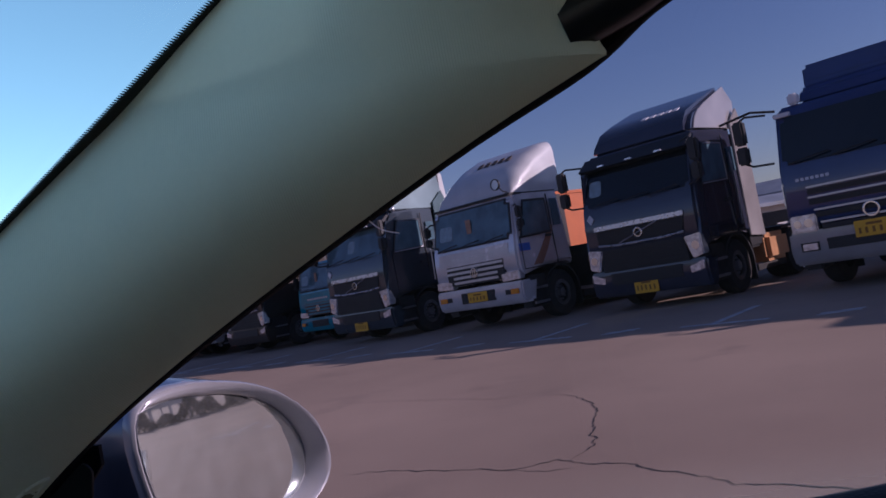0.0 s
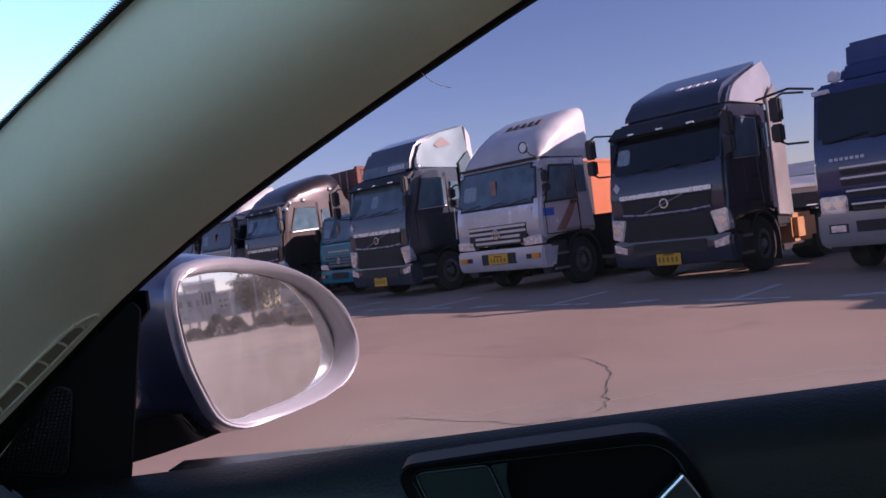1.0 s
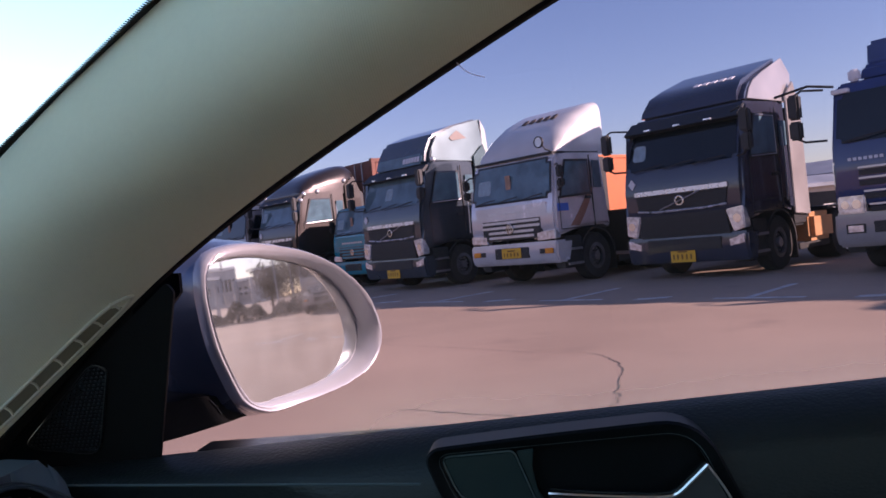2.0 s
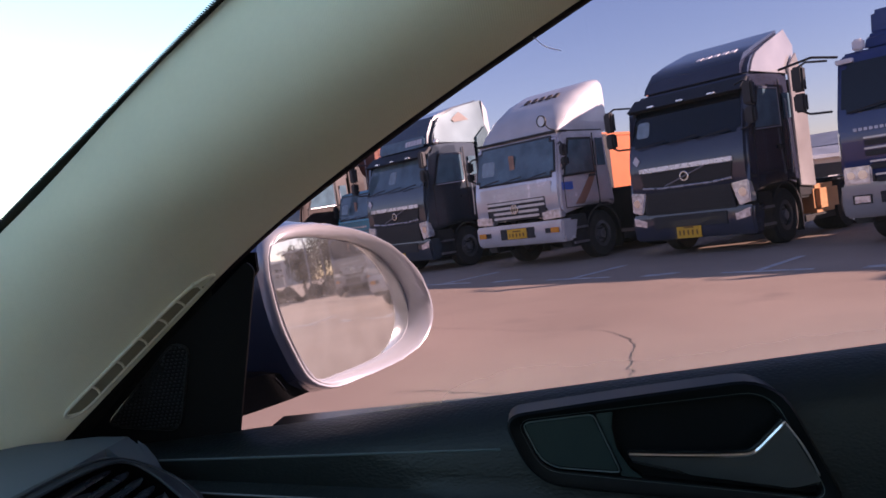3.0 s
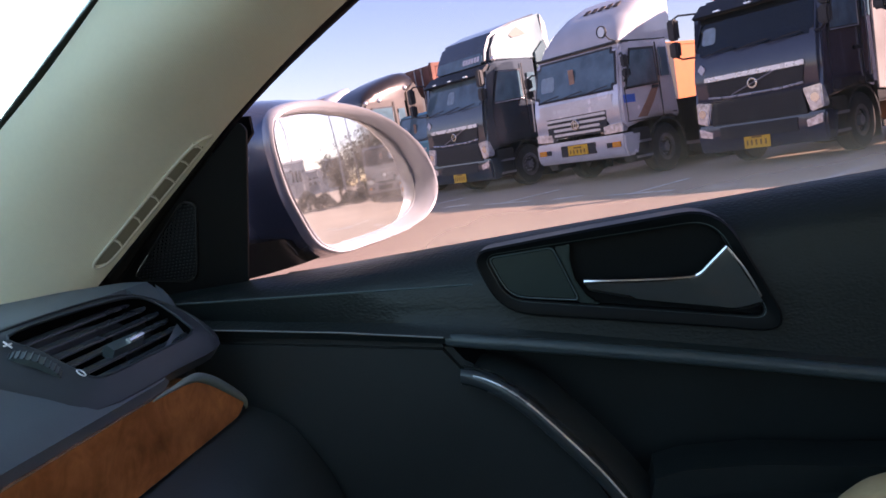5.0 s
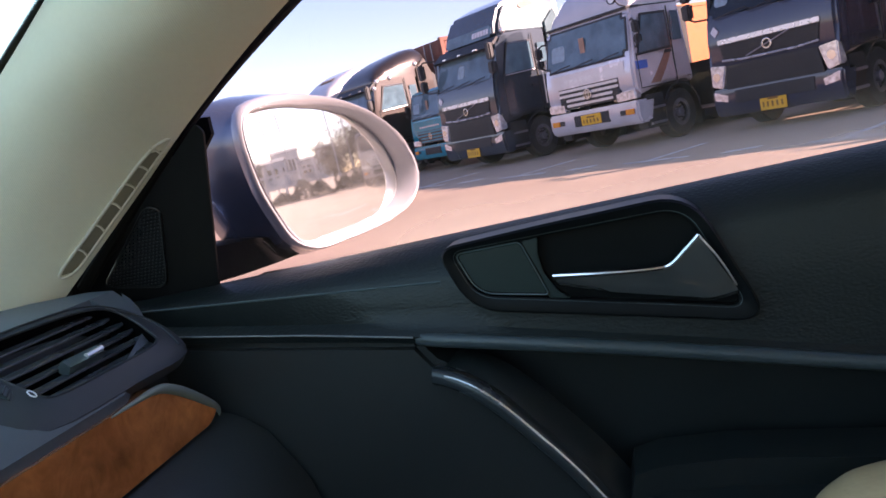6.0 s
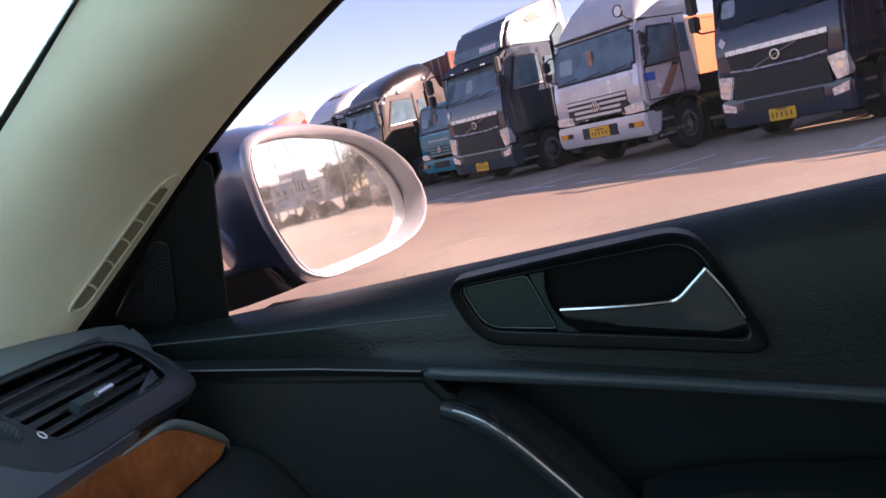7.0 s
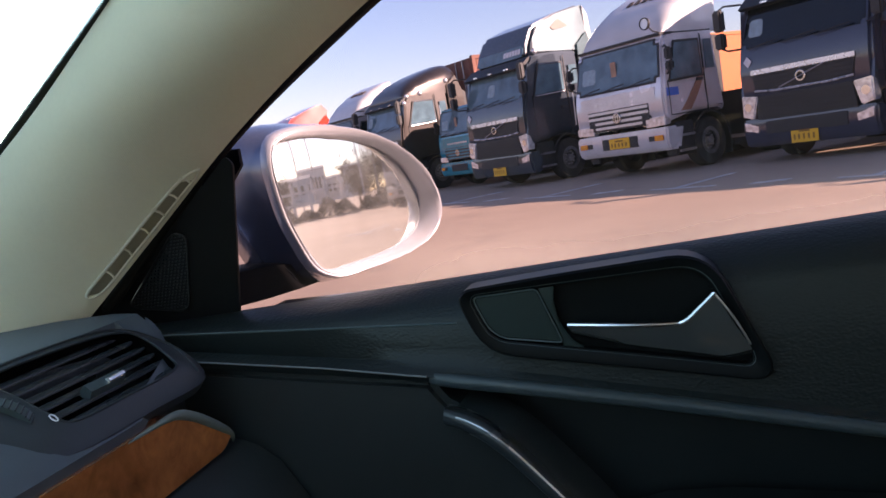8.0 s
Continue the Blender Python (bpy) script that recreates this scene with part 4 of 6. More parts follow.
highcab_truck(pose(-7.78, 12.75, 0), "navy", "grey", "dark navy tractor truck with pale grey roof fairing sides, parked", tank="ochre", fairing="grey")
lowcab_truck(pose(-11.53, 12.2, 0), "silver", "silver cab-over truck with white roof fairing, parked beside navy truck", roof=2.74, glass="cabglass2")
slate = highcab_truck(pose(-15.45, 12.0, 0), "navy2", "pearl", "dark slate high-roof tractor truck with glossy pearl fairing", tall=True, fairing="pearl", glass="cabglass2", curtain_x=-0.12)
broadnose_truck(pose(-3.78, 12.6, 0), "blue", "grey", "deep blue tractor truck with bright grille bars, parked")
lowcab_truck(pose(-18.88, 13.2, 0) @ Matrix.Diagonal((0.82, 0.9, 0.84, 1)), "teal", "small teal blue truck with slatted teal grille, parked between tractors", fairing="", stripe=False, plate=False, glass="cabglass2", grille="teal")


def glint_balls(parent, places, r=0.055):
    """Small bright metal balls added along the edge of a fairing to catch sun glints."""
    for x, y, z in places:
        bm = bmesh.new()
        bmesh.ops.create_uvsphere(bm, u_segments=20, v_segments=12, radius=r, matrix=pose(x, y, z))
        part("glint_ball", bm, "brightmetal", parent, "bright metal ball added for a sun glint", True)


bronze = highcab_truck(pose(-22.0, 12.5, 0), "brown", "brown", "bronze grey tractor truck with sun-glinting domed roof fairing", plate=False, grille_logo=False, glass="cabglass2", dome=True)
# Balls added where the sun glints on the fairing edges.
glint_balls(bronze, ((1.13, 0.46, 2.98), (1.15, 0.95, 3.04), (1.13, 2.0, 3.35), (1.18, 0.30, 2.78)), 0.075)
glint_balls(slate, ((1.15, 0.62, 3.12),), 0.07)
lowcab_truck(pose(-25.5, 12.6, 0), "grey", "grey cab-over truck with white roof fairing in the far row", plate=False, stripe=False)
lowcab_truck(pose(-28.5, 12.6, 0), "white", "white cab-over truck in the far row", plate=False, stripe=False, fairing="")
highcab_truck(pose(-32.0, 12.6, 0), "red", "red", "red tractor truck far down the row", fairing="red", plate=False, grille_logo=False)
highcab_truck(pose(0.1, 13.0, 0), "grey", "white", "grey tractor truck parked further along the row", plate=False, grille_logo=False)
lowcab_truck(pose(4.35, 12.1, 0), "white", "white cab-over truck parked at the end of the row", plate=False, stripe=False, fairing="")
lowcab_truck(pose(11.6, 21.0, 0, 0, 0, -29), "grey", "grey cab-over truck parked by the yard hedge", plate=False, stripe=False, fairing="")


# Trailers added behind the row to keep its ground dark.
for x, y in ((-11.53, 15.6), (-15.45, 15.6), (-18.75, 16.6), (-25.5, 16.0), (-28.5, 16.0), (-32.0, 16.2)):
    shade_trailer(pose(x, y, 0))


# ---- containers, sheds, trees, far hills ----
def container(m, mat, label, length=12.0, ribs=True):
    t = thing("container", m, label, "container")
    z0 = 1.35
    part("body", box(-1.19, 1.19, 0.03, length - 0.03, z0 + 0.04, z0 + 2.5), mat, t)
    for s in (-1, 1):
        bm = None
        n = int(length / 0.28) if ribs else 4
        step = (length - 0.4) / n
        for k in range(n):
            y = 0.2 + k * step
            bm = box(s * 1.19, s * 1.206, y, y + (0.15 if ribs else step - 0.012), z0 + 0.14, z0 + 2.42, bm=bm)
        part("corrugation" if ribs else "side_panels", bm, mat, t)
    bm = None
    for s in (-1, 1):
        for y in (0.0, length - 0.16):
            bm = box(s * 1.1, s * 1.235, y, y + 0.16, z0, z0 + 2.56, 0.01, bm=bm)
        for z in (z0, z0 + 2.44):
            box(s * 1.14, s * 1.232, 0.1, length - 0.1, z, z + 0.12, bm=bm)
    part("corner_frame", bm, mat, t)
    part("end_door", box(-1.1, 1.1, -0.01, 0.03, z0 + 0.1, z0 + 2.45, 0.006), mat, t)
    for x in (-0.7, -0.3, 0.3, 0.7):
        part("lock_rod", tube([(x, -0.03, z0 + 0.1), (x, -0.03, z0 + 2.45)], 0.02, 6), "steel", t)
    for s in (-1, 1):
        part("trailer_rail", box(s * 0.5 - 0.06, s * 0.5 + 0.06, 0, length, 1.0, z0), "chassis", t)
        for y in (length - 3.6, length - 2.3, length - 1.0):
            truck_wheel(t, s * 0.9, y, 0.5, 0.5, s)
        part("landing_leg", box(s * 0.55 - 0.07, s * 0.55 + 0.07, 2.4, 2.55, 0.0, 1.0), "chassis", t)
    return t


container(pose(-19.9, 24.0, -0.1), "orange", "bright orange smooth-sided shipping container on a trailer behind trucks", ribs=False)
# Added out of view so the navy truck's flank mirrors something dark.
container(pose(-3.78, 18.0, 0.1), "rust", "dull red shipping container added unseen behind a blue truck to darken reflections")
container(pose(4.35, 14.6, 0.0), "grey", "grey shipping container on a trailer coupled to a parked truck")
container(pose(-22.0, 15.6, 0.15), "rust", "rust red shipping container on a trailer behind a truck")


def shed(m, w, d, h, label, bays):
    t = thing("shed", m, label, "building")
    part("wall", box(-w / 2, w / 2, 0, d, 0, h), "concrete", t)
    part("roof", prism([(-0.4, h), (d / 2, h + d * 0.12), (d + 0.4, h), (d + 0.4, h + 0.15), (d / 2, h + d * 0.12 + 0.18), (-0.4, h + 0.15)], 0, -w / 2 - 0.3, w / 2 + 0.3), "roofing", t)
    for k in range(bays):
        x = -w / 2 + w * (k + 0.5) / bays
        win = part("window", box(x - w / bays * 0.28, x + w / bays * 0.28, -0.06, 0.02, h * 0.42, h * 0.76), "cabglass", t)
        part("sill", box(x - w / bays * 0.32, x + w / bays * 0.32, -0.12, 0.0, h * 0.38, h * 0.42), "concrete", win)
    return t


shed(pose(-13.9, 34.2, 0, 0, 0, 60), 6, 3, 1.75, "low cream site cabin with windows behind the trucks", 4)
shed(pose(-24.0, 58, 0), 16, 9, 2.9, "low white shed with strip windows behind the trucks", 5)
for k, (az, dist, w, h) in enumerate(((78.5, 150, 24, 7), (81.5, 170, 30, 6), (84.5, 150, 18, 9), (88, 190, 34, 7), (74, 210, 30, 8), (95, 160, 26, 6))):
    x, y = -math.sin(radians(az)) * dist, math.cos(radians(az)) * dist
    shed(pose(x, y, 0, 0, 0, az + 180), w, 12, h, "distant pale factory shed at the foot of a hill", 6)


def build_hill():
    rng = random.Random(2)
    bm = bmesh.new()
    rows = []
    for j in range(9):
        r = 420 + j * 40
        row = []
        for i in range(97):
            az = radians(50 + i * 100 / 96)
            crest = 50 + 12 * math.sin(i * 0.13) + 7 * math.sin(i * 0.41 + 1) + 3 * math.sin(i * 1.1)
            low = max(0.12, min(1.0, (50 + i * 100 / 96 - 70) / 8))
            z = low * crest * math.sin(math.pi / 2 * min(1, j / 6)) * (1 if j < 7 else 0.85) + rng.uniform(-1, 1) * (j > 0)
            row.append(bm.verts.new((-math.sin(az) * r, math.cos(az) * r, z - (1.0 if j == 0 else 0))))
        rows.append(row)
    for a, b in zip(rows, rows[1:]):
        for i in range(96):
            bm.faces.new((a[i], a[i + 1], b[i + 1], b[i]))
    tagged(part("hill", bm, "hill", smooth=True), "hazy dry wooded hills beyond the yard", "hill", kind="structure")


build_hill()


def tree(m, h, seed, label):
    t = thing("tree", m, label, "tree", "trees behind the yard")
    rng = random.Random(seed)
    bm = tube([(0, 0, 0), (0.05, 0.03, h * 0.3), (-0.04, 0.05, h * 0.62)], 0.16, 8)
    tips = []
    for k in range(11):
        a, z = rng.uniform(0, 6.28), rng.uniform(h * 0.15, h * 0.55)
        tip = Vector((math.cos(a) * h * rng.uniform(0.14, 0.3), math.sin(a) * h * rng.uniform(0.14, 0.3), z + h * rng.uniform(0.12, 0.36)))
        tube([(0, 0, z), tip * 0.55 + Vector((0, 0, z * 0.45)), tip], 0.045, 5, bm=bm)
        tips.append(tip)
    part("trunk", bm, "bark", t, smooth=True)
    verts, faces = [], []
    for k in range(2600):
        c = rng.choice(tips)
        p = c + Vector((rng.gauss(0, 0.13), rng.gauss(0, 0.13), rng.gauss(0, 0.12))) * h
        q = Vector((rng.uniform(-1, 1), rng.uniform(-1, 1), rng.uniform(-1, 1))).normalized()
        u = q.orthogonal().normalized() * rng.uniform(0.07, 0.15)
        v = q.cross(u)
        i = len(verts)
        verts += [p - u, p + v * 0.6, p + u, p - v * 0.6]
        faces.append((i, i + 1, i + 2, i + 3))
    me = bpy.data.meshes.new("crown")
    me.from_pydata(verts, [], faces)
    me.materials.append(M["leaf"])
    ob = new("crown", me)
    ob.parent = t
    tagged(ob, kind="stuff")
    return t


for k, (x, y, h) in enumerate(((18.5, 30.9, 5.2), (15.9, 31.2, 6.0), (21.2, 31.5, 5.0), (14.6, 32.9, 6.5), (24.1, 31.9, 3.8), (12.0, 32.9, 6.5), (33.7, 29.8, 3.6), (19.4, 35.0, 6.8))):
    tree(pose(x, y, 0, 0, 0, k * 50), h, 20 + k, "dusty green tree at the edge of the truck yard")


def hedge(x0, y0, x1, y1, seed):
    """Scrub along the yard's edge: many small leaves over twigs, of uneven height."""
    rng = random.Random(seed)
    verts, faces = [], []
    a, b = Vector((x0, y0, 0)), Vector((x1, y1, 0))
    side = (b - a).cross(Vector((0, 0, 1))).normalized()
    for k in range(9000):
        t = rng.random()
        top = 0.75 + 0.35 * math.sin(t * 23) + 0.25 * math.sin(t * 61 + 1)
        p = a.lerp(b, t) + side * rng.gauss(0, 0.45) + Vector((0, 0, top * rng.random() ** 0.7))
        q = Vector((rng.uniform(-1, 1), rng.uniform(-1, 1), rng.uniform(-1, 1))).normalized()
        u = q.orthogonal().normalized() * rng.uniform(0.05, 0.13)
        v = q.cross(u)
        i = len(verts)
        verts += [p - u, p + v * 0.6, p + u, p - v * 0.6]
        faces.append((i, i + 1, i + 2, i + 3))
    me = bpy.data.meshes.new("hedge")
    me.from_pydata(verts, [], faces)
    me.materials.append(M["leaf"])
    tagged(new("hedge", me), "low scrubby hedge along the edge of the yard", "hedge", kind="stuff")


hedge(24.1, 19.5, 11.6, 28.7, 4)


def lamp_post(m, h):
    t = thing("street_lamp", m, "tall grey steel street lamp post in the yard", "street lamp", "lamp posts")
    part("post", tube([(0, 0, 0), (0, 0, h * 0.5), (0, 0, h)], 0.07, 10), "steel", t, smooth=True)
    part("arm", tube([(0, 0, h - 0.1), (0.4, 0, h + 0.15), (1.3, 0, h + 0.2)], 0.04, 8), "steel", t, smooth=True)
    part("lamp_head", box(1.2, 1.75, -0.12, 0.12, h + 0.14, h + 0.26, 0.04), "steel", t)
    part("base", box(-0.2, 0.2, -0.2, 0.2, 0, 0.25, 0.02), "concrete", t)


for x, y, h in ((20.0, 27.5, 8), (20.0, 29.9, 9), (28.5, 28.0, 9), (30.2, 32.0, 9)):
    lamp_post(pose(x, y, 0, 0, 0, 200), h)


def fence(x0, y0, x1, y1, n):
    d = Vector((x1 - x0, y1 - y0, 0))
    t = thing("fence", pose(x0, y0, 0, 0, 0, math.degrees(math.atan2(d.y, d.x))), "pale concrete post and rail fence closing the yard", "fence")
    step = d.length / n
    for k in range(n + 1):
        part("post", box(k * step - 0.1, k * step + 0.1, -0.14, 0.14, 0, 2.7, 0.02), "concrete", t)
    for k in range(n):
        for z in (1.0, 1.85):
            part("rail", box(k * step + 0.1, (k + 1) * step - 0.1, -0.05, 0.05, z, z + 0.18), "concrete", t)


fence(24.9, 21.6, 21.6, 26.2, 4)
for k, (x, y, w, h) in enumerate(((170.9, 153.9, 26, 13), (175.2, 178.3, 16, 18), (172.3, 194.7, 22, 12), (149.4, 187.8, 14, 15))):
    shed(pose(x, y, 0, 0, 0, 140 + 180), w, 14, h, "pale works building beyond the fence", 7)


# ---- the car that the camera sits in: local x to its right, y ahead, z up ----
CAR = pose(-0.134, -0.280, 0, 0, 0, 131.44)
car = thing("car", CAR, "silver saloon car with dark dashboard, cream pillars and burl wood trim", "car")


def cp(name, bm, mat, parent=None, label="", smooth=False):
    return part(name, bm, mat, parent or car, label, smooth)


def mix3(a, b, t):
    return Vector(a).lerp(Vector(b), t)


# windscreen pillar: cloth cover between the screen edge and the door glass
PILLAR = [  # screen edge, door edge
    ((0.694, 0.420, 1.035), (0.702, 0.150, 1.045)),
    ((0.687, 0.390, 1.050), (0.700, 0.120, 1.065)),
    ((0.6675, 0.263, 1.129), (0.705, 0.022, 1.142)),
    ((0.6585, 0.1485, 1.2015), (0.700, -0.056, 1.199)),
    ((0.6545, 0.0745, 1.249), (0.676, -0.159, 1.2545)),
    ((0.6480, -0.0225, 1.318), (0.645, -0.319, 1.3275)),
    ((0.6455, -0.0905, 1.3645), (0.632, -0.408, 1.3625)),
    ((0.6440, -0.134, 1.393), (0.630, -0.4185, 1.3665)),
    ((0.6360, -0.180, 1.422), (0.630, -0.4165, 1.3740)),
    ((0.6250, -0.242, 1.460), (0.626, -0.4135, 1.3860)),
    ((0.6150, -0.280, 1.488), (0.600, -0.4000, 1.4300)),
]


PILLAR_LO = curve_through([p for p, q in PILLAR], 5)
PILLAR_HI = curve_through([q for p, q in PILLAR], 5)


def pillar_point(v, a, lift=0.0):
    """A point of the cover: v rows up the pillar, a across it from screen to door; fullest past the middle, then rolling away."""
    i = min(int(v * 5), len(PILLAR_LO) - 2)
    f = v * 5 - i
    lo, hi = PILLAR_LO[i].lerp(PILLAR_LO[i + 1], f), PILLAR_HI[i].lerp(PILLAR_HI[i + 1], f)
    p = lo.lerp(hi, a)
    bulge = 0.032 * math.sin(math.pi / 2 * a / 0.58) if a < 0.58 else 0.032 * max(0.0, math.cos(math.pi / 2 * (a - 0.58) / 0.42)) ** 0.75
    return Vector((p.x - bulge - lift, p.y - 0.8 * lift * (a > 0.7), p.z))


def build_pillar(side=1):
    rings = []
    for k in range((len(PILLAR) - 1) * 5 + 1):
        ring = [pillar_point(k / 5, q / 48) for q in range(49)]
        lo, hi = ring[0], ring[-1]
        ring += [hi + Vector((0.003, 0.03, 0.012)), lo + Vector((0.03, 0, 0.01))]
        rings.append([(side * p.x, p.y, p.z) for p in ring])
    return cp("pillar_trim", skin(rings), "cloth", None, "cream cloth pillar cover", True)


pillar = build_pillar(1)
cp("pillar_base", prism([(0.22, 1.035), (0.112, 1.035), (0.113, 1.068), (0.110, 1.085), (0.098, 1.100), (0.12, 1.125), (0.22, 1.10)], 0, 0.712, 0.728, 0.003), "seal", pillar, smooth=True)
cp("door_corner", prism([(0.24, 1.03), (0.05, 1.03), (0.05, 1.10), (0.16, 1.13), (0.24, 1.09)], 0, 0.757, 0.766, 0.002), "seal", None, "black corner of the door frame")
cp("frame_filler", prism([(0.21, 1.062), (0.150, 1.062), (0.085, 1.094), (0.028, 1.117), (-0.022, 1.152), (-0.046, 1.178), (-0.046, 1.192), (-0.015, 1.195)], 0, 0.7235, 0.728), "seal", None, "black filler behind the pillar cover")
build_pillar(-1)


# dark door seal that shows as a thin line beside the cover and runs on above it
seal = [(0.716, 0.105, 1.075), (0.714, -0.030, 1.188), (0.690, -0.158, 1.2585), (0.658, -0.319, 1.3315), (0.645, -0.408, 1.3665), (0.640, -0.460, 1.3965), (0.622, -0.560, 1.428), (0.60, -0.75, 1.445), (0.60, -1.2, 1.44)]
for s in (1, -1):
    cp("door_seal", tube(curve_through([(s * x, y, z) for x, y, z in seal], 6), 0.0055, 10), "seal", None, "black rubber door seal", True)
rail = [(0.632, -0.395, 1.388), (0.630, -0.430, 1.400), (0.620, -0.480, 1.420), (0.595, -0.6, 1.448), (0.58, -1.3, 1.445)]
for s in (1, -1):
    cp("roof_rail_trim", tube(curve_through([(s * x, y, z) for x, y, z in rail], 5), 0.020, 12), "trim", None, "dark roof edge trim", True)


def build_defroster():
    """The side demister outlet moulded in the pillar foot: a rim with slanting bars on the rolled edge."""
    def at(t, w, lift=0.0):
        return pillar_point(1.40 + 1.24 * t, 0.930 + 0.050 * w + 0.006 * t, lift)
    rim = [at(0.03, 0.0), at(0.25, 0.0), at(0.5, 0.0), at(0.75, 0.05), at(0.93, 0.25), at(1.0, 0.7), at(0.97, 1.0), at(0.75, 1.0), at(0.5, 1.0), at(0.25, 1.0), at(0.02, 0.98), at(-0.03, 0.5)]
    loop = curve_through([p + Vector((-0.0010, -0.0008, 0)) for p in rim], 4, True)
    slot = cp("demister_outlet", tube(loop + loop[:1], 0.0013, 8), "cream", pillar, "cream moulded demister outlet", True)
    for k in range(6):
        t = 0.10 + 0.155 * k
        cp("outlet_bar", tube([at(t, 0.95, 0.0012), at(t + 0.045, 0.5, 0.0014), at(t + 0.075, 0.05, 0.0012)], 0.0010, 6), "cream", slot, smooth=True)
    # Thin sheet on the cover, coloured darker in place of a shaded slot.
    rows = [[at(t, w, 0.0006) for w in (0.06, 0.35, 0.65, 0.94)] for t in (0.0, 0.15, 0.3, 0.45, 0.6, 0.75, 0.9)]
    cp("outlet_floor", thick(skin(rows, closed=False), 0.0004), "outlet", slot, "outlet floor sheet, shade put into its brown")


build_defroster()


# windscreen and its black printed border
def build_windscreen():
    rings = []
    for k in range(9):
        a = k / 8
        lo, hi = Vector((0.715, 0.50, 1.00)), Vector((0.6325, -0.259, 1.473))
        p = mix3(lo, hi, a)
        row = []
        for j in range(13):
            b = -1 + 2 * j / 12
            row.append((b * p.x, p.y + 0.12 * (1 - b * b), p.z + 0.015 * (1 - b * b)))
        rings.append(row)
    ob = cp("windscreen", skin(rings, closed=False), "windscreen", None, "clear windscreen glass", True)
    ob.visible_shadow = False
    for s in (1, -1):
        bm = bmesh.new()
        n = 1000
        prev = None
        for k in range(n):
            a = k / (n - 1)
            p = mix3((0.712, 0.475, 1.00), (0.6325, -0.254, 1.467), a)
            wide = 0.010 + (0.0055 if k % 2 else 0.0)
            q = p + Vector((-0.95, 0.3, -0.02)).normalized() * wide
            pair = (bm.verts.new((s * p.x, p.y - 0.002, p.z)), bm.verts.new((s * q.x, q.y - 0.002, q.z)))
            if prev:
                bm.faces.new((prev[0], prev[1], pair[1], pair[0]))
            prev = pair
        cp("screen_border", thick(bm, 0.001), "frit", ob, "black printed border with toothed edge")


build_windscreen()


# ---- right door ----
def ridge_z(u):
    return 1.0 + (u + 0.187) * 0.2 if u < -0.187 else 1.0 + (u + 0.187) * 0.13


def belt_z(u):
    return 1.053 - u * 0.036


def build_door(s=1):
    us = [0.13 - k * 0.03 for k in range(38)]
    rings = []
    for u in us:
        b, r = belt_z(u), ridge_z(u)
        lead = max(0.0, min(1.0, (u + 0.22) / 0.30))
        k = 1 - lead
        tuck = 0.0075 * max(0.0, min(1.0, (u + 0.19) / 0.10))
        prof = [(0.768, b - 0.035), (0.766, b - 0.010), (0.758, b - 0.002), (0.745, b + 0.001), (0.730, b - 0.003 * k), (0.717, b - 0.011 * k), (0.708, b - 0.022 * k),
                (0.7040, b - 0.028 * k - 0.0012), (0.702 + 0.4 * tuck, (b - 0.028 * k + r) / 2), (0.699 + tuck, r + 0.006 - 0.4 * tuck), (0.694 + 1.2 * tuck, r + 0.001), (0.690 + 0.8 * tuck, r - 0.003), (0.694 + 0.6 * tuck, r - 0.009), (0.715, r - 0.012), (0.768, r - 0.014)]
        rings.append([(s * x, u, z) for x, z in prof])
    return cp("door_upper", skin(rings), "grain", None, "dark grained soft door panel", True)


door = build_door(1)
build_door(-1)
# front lower panel, bounded behind by the grip's sweep
lower = [(0.13, 1.032), (-0.184, 0.990), (-0.200, 0.968), (-0.226, 0.954), (-0.252, 0.926), (-0.285, 0.880), (-0.33, 0.80), (-0.38, 0.66), (-0.42, 0.46), (0.13, 0.46)]
cp("door_lower_front", prism(lower, 0, 0.700, 0.765, 0.006), "smooth", None, "smooth black lower door panel", True)
cp("door_recess", box(0.752, 0.768, -1.0, -0.14, 0.42, 1.0), "recess", None, "black recess behind the grip")
cp("door_lower_back", prism([(-0.31, 0.868), (-0.35, 0.878), (-0.40, 0.879), (-0.50, 0.870), (-1.0, 0.860), (-1.0, 0.42), (-0.40, 0.42), (-0.30, 0.62), (-0.29, 0.82)], 0, 0.665, 0.752, 0.02), "recess", None, "smooth black armrest", True)
rings = []
for p in curve_through([(-0.432, 0.850, 0.35), (-0.440, 0.868, 0.7), (-0.455, 0.879, 0.9), (-0.475, 0.8865, 1.0), (-0.52, 0.892, 1.0), (-0.62, 0.896, 1.0), (-0.80, 0.898, 1.0)], 4):
    rings.append([(0.633 + 0.034 * p.z * math.cos(a), p.x, p.y - 0.022 + 0.022 * math.sin(a)) for a in (2 * math.pi * k / 16 for k in range(16))])
cp("armrest_pad", skin(rings), "seat", None, "tan leather armrest pad", True)
cp("door_lower_left", box(-0.765, -0.70, -1.0, 0.13, 0.42, 1.0, 0.01), "smooth", None)
# joint between upper and lower panel
# Paler strand painted in for the highlight on the crease.
cp("belt_crease", tube(curve_through([(0.7044, u, belt_z(u) - 0.028 * (0.08 - u) / 0.30 - 0.0008) for u in (0.075, 0.03, -0.02, -0.07, -0.12, -0.17, -0.212)], 4), 0.0010, 6), "plateb", None, "soft crease below the belt, its highlight drawn as a pale strand", True)
cp("panel_seam", tube([(0.6945, 0.12, ridge_z(0.12) - 0.002), (0.6945, 0.0, ridge_z(0.0) - 0.002), (0.6940, -0.10, ridge_z(-0.10) - 0.002), (0.6885, -0.186, ridge_z(-0.186) - 0.003)], 0.0008, 6), "seam", None, "thin seam with its highlight put into pale grey", True)
